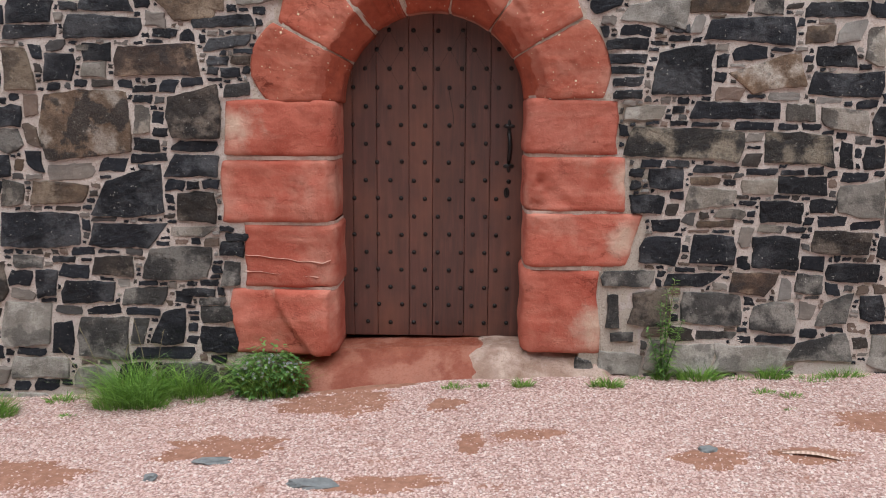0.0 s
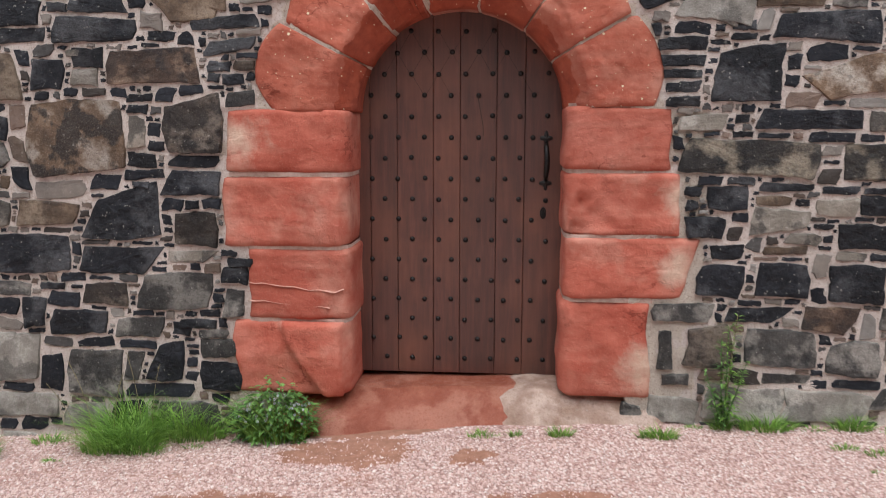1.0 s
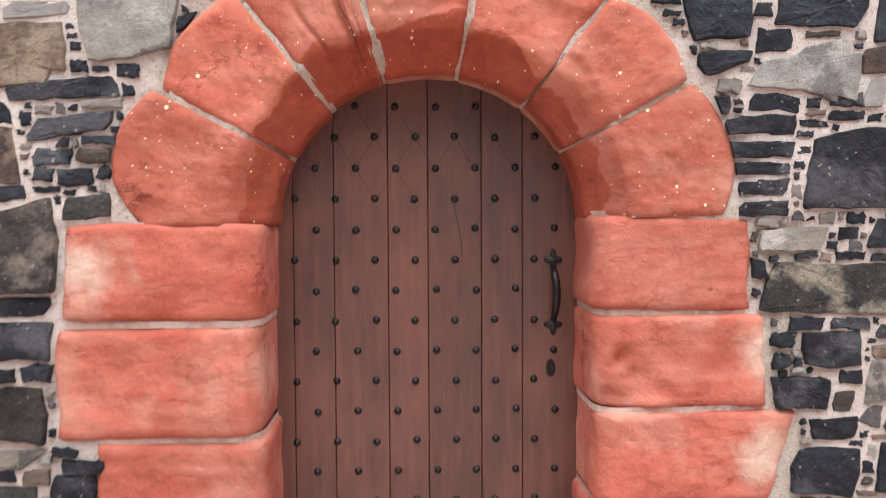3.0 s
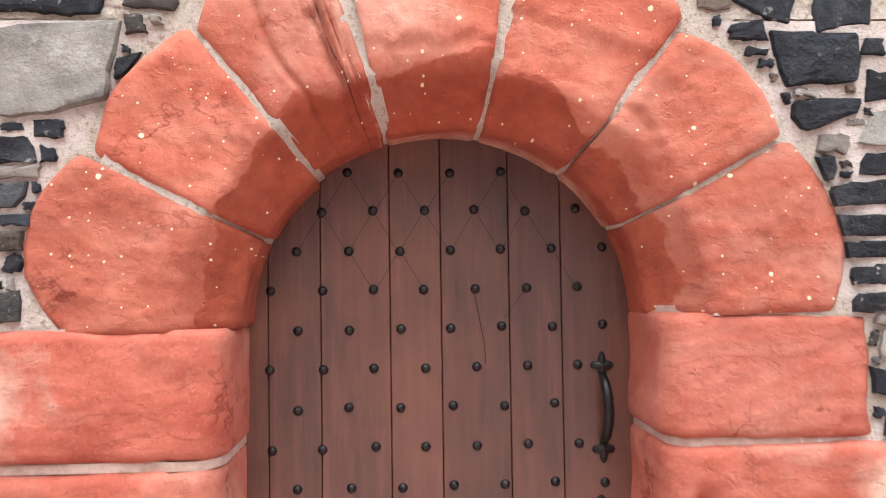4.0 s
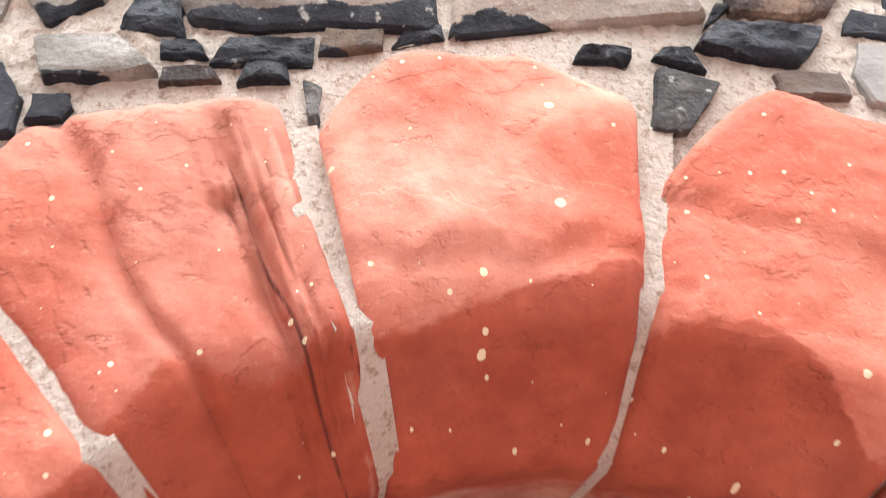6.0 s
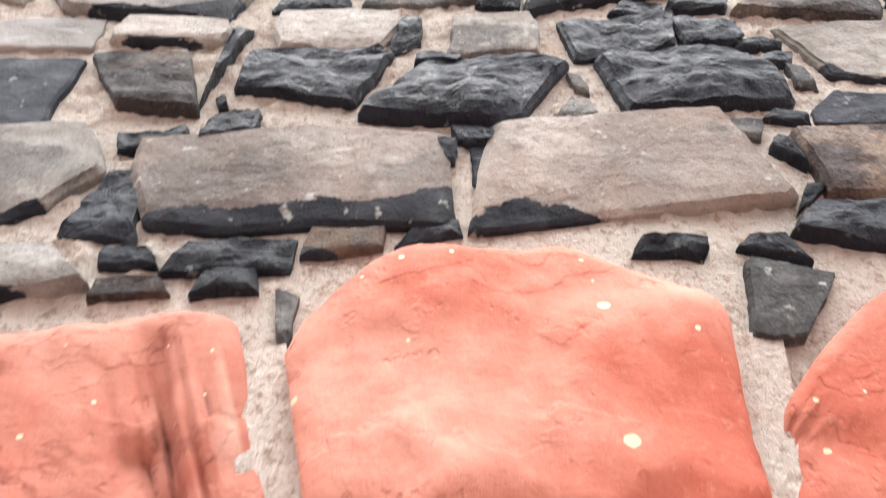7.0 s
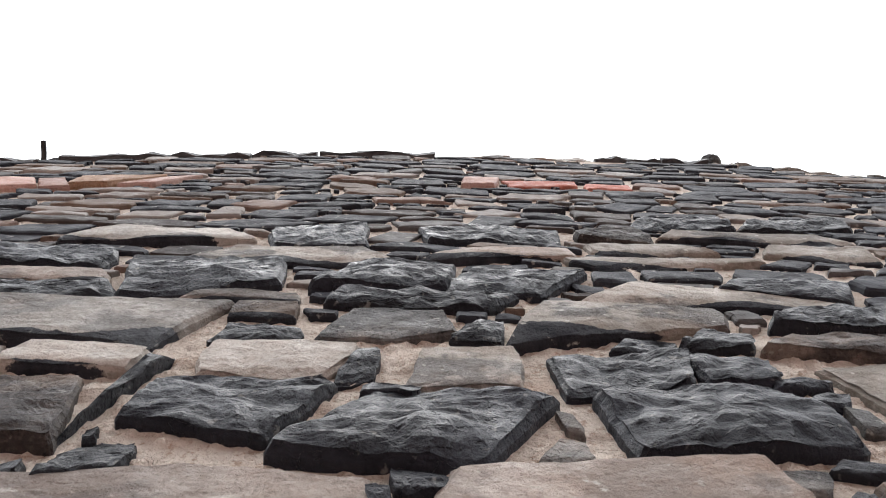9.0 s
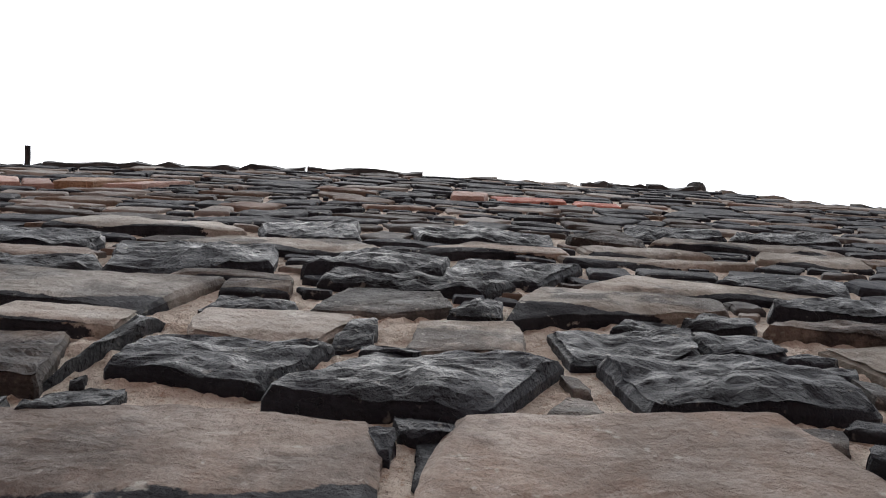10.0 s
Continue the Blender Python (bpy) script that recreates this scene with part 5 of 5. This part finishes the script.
course(("d", 1.389, 0.630, 0.282, 0.076, 1, 0.7, 0.19, 0.05), ("r", 1.725, 0.611, 0.251, 0.123, 0, 0.2, 0.15, 0.10), ("g", 2.028, 0.610, 0.159, 0.120, -1, -0.0, 0.04, 0.04), ("g", 0.980, 0.447, 0.071, 0.199, 1, -0.0, -0.13, -0.04), ("n", 1.187, 0.466, 0.215, 0.218, 1, -0.0, -0.08, 0.05), ("g", 1.512, 0.468, 0.336, 0.190, -2, -0.0, -0.03, -0.00), ("g", 1.845, 0.418, 0.252, 0.188, 1, -0.0, -0.10, 0.15), ("g", 2.179, 0.464, 0.186, 0.137, 17, 0.5, -0.05, 0.20))
course(("d", 2.378, 0.478, 0.148, 0.157, 0, -0.1, -0.03, 0.10), ("g", 2.116, 0.248, 0.329, 0.135, 7, 0.1, -0.11, 0.33), ("g", 1.544, 0.321, 0.223, 0.046, 0, 0.1, 0.04, -0.18), ("g", 1.033, 0.303, 0.127, 0.053, 2, -0.0, -0.02, 0.04), ("d", 1.243, 0.924, 0.154, 0.071, 1, -0.1, 0.08, 0.04), ("b", 1.505, 0.937, 0.210, 0.036, 2, -0.0, -0.00, 0.00))
course(("d", -2.159, 2.054, 0.259, 0.141), ("d", -1.946, 2.069, 0.1, 0.045), ("d", -1.813, 1.829, 0.169, 0.093), ("t", -1.881, 1.852, 0.083, 0.034), ("d", -1.435, 1.929, 0.139, 0.051), ("d", -1.159, 1.786, 0.121, 0.046), ("b", -1.04, 1.792, 0.106, 0.046), ("d", -1.093, 1.724, 0.112, 0.055))
course(("d", -1.188, 1.734, 0.061, 0.041), ("d", -1.559, 1.64, 0.133, 0.039), ("d", -1.575, 1.586, 0.111, 0.041), ("t", -1.579, 1.476, 0.097, 0.154), ("d", -1.563, 1.343, 0.147, 0.077), ("d", -2.3, 1.497, 0.143, 0.112), ("g", -2.319, 1.362, 0.144, 0.138), ("d", -2.396, 1.218, 0.161, 0.117))
course(("b", -2.276, 1.228, 0.055, 0.069), ("d", -1.321, 1.122, 0.073, 0.047), ("d", -1.147, 0.885, 0.083, 0.029), ("d", -1.09, 0.839, 0.138, 0.045), ("d", -1.575, 1.22, 0.086, 0.031), ("g", -2.266, 0.69, 0.183, 0.07), ("n", -2.478, 0.577, 0.158, 0.271), ("d", -2.063, 0.706, 0.132, 0.036))
course(("d", -1.319, 0.526, 0.197, 0.051), ("g", -1.244, 0.476, 0.157, 0.047), ("d", -1.402, 0.5, 0.099, 0.068), ("g", -1.385, 0.06, 0.33, 0.135), ("l", -2.542, -0.136, 0.28, 0.133), ("l", -2.28, -0.126, 0.229, 0.109), ("g", -1.096, 0.035, 0.218, 0.1), ("l", -2.611, 0.012, 0.167, 0.138))
course(("l", 1.02, 0.152, 0.257, 0.127), ("l", 1.349, 0.188, 0.378, 0.17), ("l", 1.744, 0.183, 0.399, 0.156), ("l", 2.463, 0.234, 0.153, 0.211), ("g", 0.824, 0.126, 0.118, 0.104), ("d", 1.268, 1.954, 0.108, 0.041), ("d", 1.268, 1.907, 0.116, 0.031), ("d", 0.868, 1.94, 0.074, 0.061))
course(("b", 1.466, 2.08, 0.315, 0.081), ("g", 1.716, 2.072, 0.153, 0.086), ("d", 1.492, 1.792, 0.062, 0.079), ("d", 1.681, 1.613, 0.098, 0.02), ("d", 1.28, 1.543, 0.067, 0.044), ("d", 2.357, 1.484, 0.145, 0.17), ("d", 1.286, 1.473, 0.093, 0.026), ("d", 1.425, 1.466, 0.148, 0.023))
course(("d", 1.29, 1.259, 0.133, 0.042), ("d", 1.739, 1.219, 0.17, 0.039), ("d", 1.899, 1.216, 0.125, 0.03), ("d", 1.075, 1.207, 0.084, 0.052), ("d", 1.073, 1.143, 0.06, 0.052), ("b", 1.444, 1.168, 0.166, 0.046), ("d", 1.57, 1.16, 0.062, 0.034), ("t", 1.585, 0.992, 0.173, 0.058))
course(("d", 2.077, 1.039, 0.147, 0.074), ("d", 1.672, 1.051, 0.091, 0.027), ("d", 1.695, 0.994, 0.047, 0.037), ("t", 1.804, 0.914, 0.143, 0.046), ("d", 1.943, 0.91, 0.11, 0.034), ("d", 2.459, 0.811, 0.142, 0.125))
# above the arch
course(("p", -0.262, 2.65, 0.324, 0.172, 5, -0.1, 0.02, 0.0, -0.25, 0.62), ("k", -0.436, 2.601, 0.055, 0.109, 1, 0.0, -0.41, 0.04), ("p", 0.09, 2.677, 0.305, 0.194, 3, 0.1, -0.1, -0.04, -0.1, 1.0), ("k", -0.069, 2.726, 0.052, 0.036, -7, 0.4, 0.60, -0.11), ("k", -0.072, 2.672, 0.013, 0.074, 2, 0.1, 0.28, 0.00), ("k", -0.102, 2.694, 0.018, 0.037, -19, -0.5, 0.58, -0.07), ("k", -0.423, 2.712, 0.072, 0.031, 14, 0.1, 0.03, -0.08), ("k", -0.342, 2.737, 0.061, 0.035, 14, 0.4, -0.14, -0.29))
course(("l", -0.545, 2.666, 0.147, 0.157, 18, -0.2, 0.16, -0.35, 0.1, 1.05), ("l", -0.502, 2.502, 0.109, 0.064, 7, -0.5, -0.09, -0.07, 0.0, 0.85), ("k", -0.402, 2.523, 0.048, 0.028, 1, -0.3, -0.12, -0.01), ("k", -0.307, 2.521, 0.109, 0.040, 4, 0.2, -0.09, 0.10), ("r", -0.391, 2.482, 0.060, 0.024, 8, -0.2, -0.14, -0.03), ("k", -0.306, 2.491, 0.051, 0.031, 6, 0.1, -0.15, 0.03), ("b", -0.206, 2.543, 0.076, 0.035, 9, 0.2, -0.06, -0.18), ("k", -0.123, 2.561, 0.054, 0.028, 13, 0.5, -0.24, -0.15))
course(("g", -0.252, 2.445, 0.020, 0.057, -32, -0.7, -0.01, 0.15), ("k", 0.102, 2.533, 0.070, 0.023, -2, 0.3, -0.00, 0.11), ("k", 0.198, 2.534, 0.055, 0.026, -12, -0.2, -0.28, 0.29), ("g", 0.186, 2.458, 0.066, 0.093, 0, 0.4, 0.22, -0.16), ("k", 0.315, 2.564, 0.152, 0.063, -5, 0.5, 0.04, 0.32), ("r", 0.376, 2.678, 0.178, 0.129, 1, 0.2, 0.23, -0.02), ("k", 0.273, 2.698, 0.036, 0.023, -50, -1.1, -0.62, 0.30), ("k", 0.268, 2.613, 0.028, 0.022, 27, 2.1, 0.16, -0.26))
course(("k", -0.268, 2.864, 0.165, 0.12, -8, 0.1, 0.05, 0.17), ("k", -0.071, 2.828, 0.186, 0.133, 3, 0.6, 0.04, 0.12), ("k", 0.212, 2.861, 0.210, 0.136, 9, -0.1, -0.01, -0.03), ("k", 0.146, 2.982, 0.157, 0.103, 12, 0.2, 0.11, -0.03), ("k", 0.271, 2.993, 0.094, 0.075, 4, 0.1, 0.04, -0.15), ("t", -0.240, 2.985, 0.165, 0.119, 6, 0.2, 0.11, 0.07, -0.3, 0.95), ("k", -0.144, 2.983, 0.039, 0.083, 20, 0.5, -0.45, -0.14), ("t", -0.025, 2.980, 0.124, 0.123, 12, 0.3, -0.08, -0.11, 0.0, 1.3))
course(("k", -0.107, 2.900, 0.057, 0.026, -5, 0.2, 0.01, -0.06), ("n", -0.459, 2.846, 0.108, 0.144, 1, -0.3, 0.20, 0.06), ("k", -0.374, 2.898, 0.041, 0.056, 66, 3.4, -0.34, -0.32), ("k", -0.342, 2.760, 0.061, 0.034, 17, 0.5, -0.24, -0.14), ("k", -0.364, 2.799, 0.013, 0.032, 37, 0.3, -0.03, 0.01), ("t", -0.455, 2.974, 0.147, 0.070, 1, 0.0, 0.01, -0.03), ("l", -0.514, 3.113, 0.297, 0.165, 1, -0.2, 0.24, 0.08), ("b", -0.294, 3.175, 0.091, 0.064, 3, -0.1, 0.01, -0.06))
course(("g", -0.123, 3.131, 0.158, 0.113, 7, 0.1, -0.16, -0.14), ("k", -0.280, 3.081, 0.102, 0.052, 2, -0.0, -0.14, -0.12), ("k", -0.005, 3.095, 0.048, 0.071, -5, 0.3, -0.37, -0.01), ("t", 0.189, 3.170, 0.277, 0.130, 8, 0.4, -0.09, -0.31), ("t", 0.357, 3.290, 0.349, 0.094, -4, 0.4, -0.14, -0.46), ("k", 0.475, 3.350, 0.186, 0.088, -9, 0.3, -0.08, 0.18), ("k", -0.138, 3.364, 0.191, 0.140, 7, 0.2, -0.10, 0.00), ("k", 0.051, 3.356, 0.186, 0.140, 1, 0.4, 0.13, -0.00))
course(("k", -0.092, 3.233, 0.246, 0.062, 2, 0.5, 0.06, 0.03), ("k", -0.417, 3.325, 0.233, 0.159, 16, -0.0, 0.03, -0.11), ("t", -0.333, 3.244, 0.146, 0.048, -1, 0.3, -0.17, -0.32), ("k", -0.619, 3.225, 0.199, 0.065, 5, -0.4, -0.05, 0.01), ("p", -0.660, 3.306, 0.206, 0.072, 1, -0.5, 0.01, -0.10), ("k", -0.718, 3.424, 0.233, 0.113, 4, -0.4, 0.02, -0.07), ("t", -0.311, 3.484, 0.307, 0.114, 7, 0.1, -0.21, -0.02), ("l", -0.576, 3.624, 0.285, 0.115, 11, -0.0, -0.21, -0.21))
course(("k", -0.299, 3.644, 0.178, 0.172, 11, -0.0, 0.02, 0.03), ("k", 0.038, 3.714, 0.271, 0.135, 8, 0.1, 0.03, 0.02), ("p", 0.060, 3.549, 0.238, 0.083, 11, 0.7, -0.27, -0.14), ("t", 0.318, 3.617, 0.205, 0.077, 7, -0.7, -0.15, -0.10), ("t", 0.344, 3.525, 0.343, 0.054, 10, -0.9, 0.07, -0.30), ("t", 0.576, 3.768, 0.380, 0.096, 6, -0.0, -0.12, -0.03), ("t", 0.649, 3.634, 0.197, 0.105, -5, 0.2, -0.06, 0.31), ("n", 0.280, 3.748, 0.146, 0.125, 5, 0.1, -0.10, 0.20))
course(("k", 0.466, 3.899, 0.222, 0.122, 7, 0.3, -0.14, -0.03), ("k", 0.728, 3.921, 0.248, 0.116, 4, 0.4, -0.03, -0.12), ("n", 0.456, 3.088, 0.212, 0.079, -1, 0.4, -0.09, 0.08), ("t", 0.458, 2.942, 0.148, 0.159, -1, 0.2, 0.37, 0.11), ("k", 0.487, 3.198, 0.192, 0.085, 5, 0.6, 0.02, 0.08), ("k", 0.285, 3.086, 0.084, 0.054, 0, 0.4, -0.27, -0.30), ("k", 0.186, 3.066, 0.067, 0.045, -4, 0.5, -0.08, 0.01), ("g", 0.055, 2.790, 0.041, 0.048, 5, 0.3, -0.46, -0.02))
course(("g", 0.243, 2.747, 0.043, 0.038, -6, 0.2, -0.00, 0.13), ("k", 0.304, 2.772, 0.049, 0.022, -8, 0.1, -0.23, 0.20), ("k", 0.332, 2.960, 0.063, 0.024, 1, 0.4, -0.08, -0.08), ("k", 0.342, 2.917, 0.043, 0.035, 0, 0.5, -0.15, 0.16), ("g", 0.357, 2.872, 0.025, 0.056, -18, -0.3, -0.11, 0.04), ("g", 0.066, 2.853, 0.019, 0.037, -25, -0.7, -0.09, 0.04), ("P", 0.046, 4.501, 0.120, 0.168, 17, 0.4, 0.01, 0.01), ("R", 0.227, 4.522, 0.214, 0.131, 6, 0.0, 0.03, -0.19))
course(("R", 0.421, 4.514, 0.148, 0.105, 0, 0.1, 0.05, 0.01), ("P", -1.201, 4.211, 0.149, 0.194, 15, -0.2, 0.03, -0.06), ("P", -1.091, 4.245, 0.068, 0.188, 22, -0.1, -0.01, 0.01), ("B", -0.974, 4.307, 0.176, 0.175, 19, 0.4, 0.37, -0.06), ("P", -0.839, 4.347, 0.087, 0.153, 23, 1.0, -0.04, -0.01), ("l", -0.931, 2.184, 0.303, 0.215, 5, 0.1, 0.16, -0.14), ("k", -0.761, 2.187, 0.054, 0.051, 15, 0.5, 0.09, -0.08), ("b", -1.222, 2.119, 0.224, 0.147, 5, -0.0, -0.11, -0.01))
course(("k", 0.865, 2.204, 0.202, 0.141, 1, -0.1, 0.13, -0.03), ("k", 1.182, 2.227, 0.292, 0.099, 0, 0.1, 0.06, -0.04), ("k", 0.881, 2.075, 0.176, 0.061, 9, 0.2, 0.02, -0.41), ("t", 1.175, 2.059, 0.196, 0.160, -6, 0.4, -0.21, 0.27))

# ---- the smaller and farther stones, packed between ----
for i in range(40):
    z = 0.0 + i * 0.04
    block_out(-1.17 if z < 1.62 else -0.96, 1.13 if z < 1.0 else 1.03 if z < 1.3 else 0.97, z, z + 0.05)
for a in np.linspace(0, math.pi, 60):
    for r in np.linspace(0.0, 0.945, 32):
        block_out(CX + r * math.cos(a) - 0.02, CX + r * math.cos(a) + 0.02, CZ + r * math.sin(a) - 0.02, CZ + r * math.sin(a) + 0.02)


def pack(rng, tries, wmin, wmax, hmin, hmax, found, zlow=-0.3, zhigh=9.0, reach=5.0):
    lim_w, lim_h = 2, 2
    for _ in range(tries):
        i, k = int((rng.uniform(-reach, reach) - XL) / CELL), rng.randrange(max(0, int((zlow + 0.3) / CELL)), min(NZ, int((zhigh + 0.3) / CELL)))
        if not 0 <= i < NX or taken[i, k]:
            continue
        tw, th = rng.uniform(wmin, wmax), rng.uniform(hmin, hmax)
        tw, th = max(1, int(tw / CELL)), max(1, int(th / CELL))
        x0 = x1 = i
        z0 = z1 = k
        grow = [True] * 4
        while any(grow):
            if grow[0]:
                grow[0] = x0 > 0 and x1 - x0 + 1 < tw and not taken[x0 - 1, z0:z1 + 1].any()
                x0 -= grow[0]
            if grow[1]:
                grow[1] = x1 < NX - 1 and x1 - x0 + 1 < tw and not taken[x1 + 1, z0:z1 + 1].any()
                x1 += grow[1]
            if (x1 - x0) * 0.55 >= (z1 - z0) or not (grow[0] or grow[1]):
                if grow[2]:
                    grow[2] = z0 > 0 and z1 - z0 + 1 < th and not taken[x0:x1 + 1, z0 - 1].any()
                    z0 -= grow[2]
                if grow[3]:
                    grow[3] = z1 < NZ - 1 and z1 - z0 + 1 < th and not taken[x0:x1 + 1, z1 + 1].any()
                    z1 += grow[3]
        if x1 - x0 + 1 < max(lim_w, 0.55 * wmin / CELL) or z1 - z0 + 1 < max(lim_h, 0.55 * hmin / CELL):
            continue
        edge = 1 if -0.3 + z0 * CELL > 2.3 or hmax < 0.08 else 2
        taken[max(0, x0 - edge):x1 + 1 + edge, max(0, z0 - edge):z1 + 1 + edge] = True
        found.append((XL + (x0 + x1 + 1) / 2 * CELL, -0.3 + (z0 + z1 + 1) / 2 * CELL, (x1 - x0 + 1) * CELL, (z1 - z0 + 1) * CELL))


rng = random.Random(5)
found = []
pack(rng, 4000, 0.2, 0.4, 0.13, 0.28, found, -0.3, 3.3)
pack(rng, 4000, 0.1, 0.24, 0.06, 0.13, found, 3.3)
pack(rng, 14000, 0.12, 0.28, 0.07, 0.15, found, -0.3, 3.3)
pack(rng, 14000, 0.07, 0.17, 0.04, 0.09, found, 3.3)
pack(rng, 50000, 0.05, 0.16, 0.03, 0.07, found)
pack(rng, 60000, 0.02, 0.10, 0.018, 0.034, found)
pack(rng, 90000, 0.02, 0.09, 0.018, 0.04, found, -0.2, 2.4, 2.8)
verts, faces = [], []
for x, z, w, h in found:
    if z < ground_z(x) - 0.05 or z + h / 2 > head_z(x) or abs(x) < 0.7 and 2.3 < z < 3.15 and min(w, h) < 0.04:
        continue
    depth = min(rng.uniform(0.0, 0.006) + 0.003 * min(w, h, 0.3) / 0.1, 0.01)
    depth = depth + 0.003 if z < 2.3 else depth * 0.6
    near = abs(x) < 1.3 and 2.3 < z < 4.6
    steps, grain = ((0.2, 0.4, 0.65), 0.02) if near else ((0.3, 0.65), 0.05) if min(w, h) > 0.08 else ((0.5,), 0.08)
    rings, mid = stone_rings(x, z, w * 0.98, h * 0.97, rng.uniform(-4, 4) * (1 if z < 3.5 else 2.5), rng.uniform(-0.25, 0.25) * (1 if z < 3.5 else 2.5), depth, rng, steps, grain, 0.6 if z < 2.3 else 0.45)
    rings_to_lists(rings, mid, verts, faces)
me = bpy.data.meshes.new("rubble")
me.from_pydata(verts, [], faces)
me.materials.append(RUBBLE)
rub = new("rubble", me)
rub.parent = wall
tagged(rub, "packed dark and tan rubble with small pinning stones", kind="stuff")


# ---- pointing: lime mortar pressed up between the stones ----
def pointing(x0, x1, z0, z1, step, rough, level, material=COARSE):
    nx, nz = int((x1 - x0) / step), int((z1 - z0) / step)
    verts, index, faces = [], {}, []
    for i in range(nx + 1):
        for k in range(nz + 1):
            x, z = x0 + i * step, z0 + k * step
            if z < CZ and abs(x - CX) < 0.87 or math.hypot(x - CX, z - CZ) < 0.8:
                continue
            q = Vector((x, 0.0, z))
            d = 0.0045 * noise.noise(q * 5) + 0.0035 * noise.noise(q * 17) + rough * noise.noise(q * 48) + 0.6 * rough * noise.noise(q * 95)
            index[i, k] = len(verts)
            off = (abs(x - CX) - 1.15) / 0.08 if z < CZ else (math.hypot(x - CX, z - CZ) - 0.95) / 0.1
            off = min(1.0, max(0.0, off))
            verts.append((x, face_y(x, z) + 0.0075 + (level - 0.0075) * off - d * (0.4 + 0.6 * off), z))
    for i in range(nx):
        for k in range(nz):
            cell = [index.get(c) for c in ((i, k), (i + 1, k), (i + 1, k + 1), (i, k + 1))]
            if None not in cell:
                faces.append(cell)
    me = bpy.data.meshes.new("pointing")
    me.from_pydata(verts, [], faces)
    me.materials.append(material)
    me.shade_smooth()
    ob = new("pointing", me)
    ob.parent = wall
    tagged(ob, "pale pink lime mortar pointing" if material is MORTAR else "coarse sandy beige mortar pointing", kind="stuff")


pointing(-2.9, 3.1, -0.25, 2.3, 0.016, 0.0015, -0.0015, MORTAR)
pointing(-1.0, 1.0, 2.3, 3.1, 0.006, 0.0075, 0.005)
pointing(-1.5, 1.5, 3.1, 4.3, 0.01, 0.0045, 0.005)
for side in (-1.5, 1.0):
    pointing(side, side + 0.5, 2.3, 3.1, 0.0125, 0.003, 0.003)
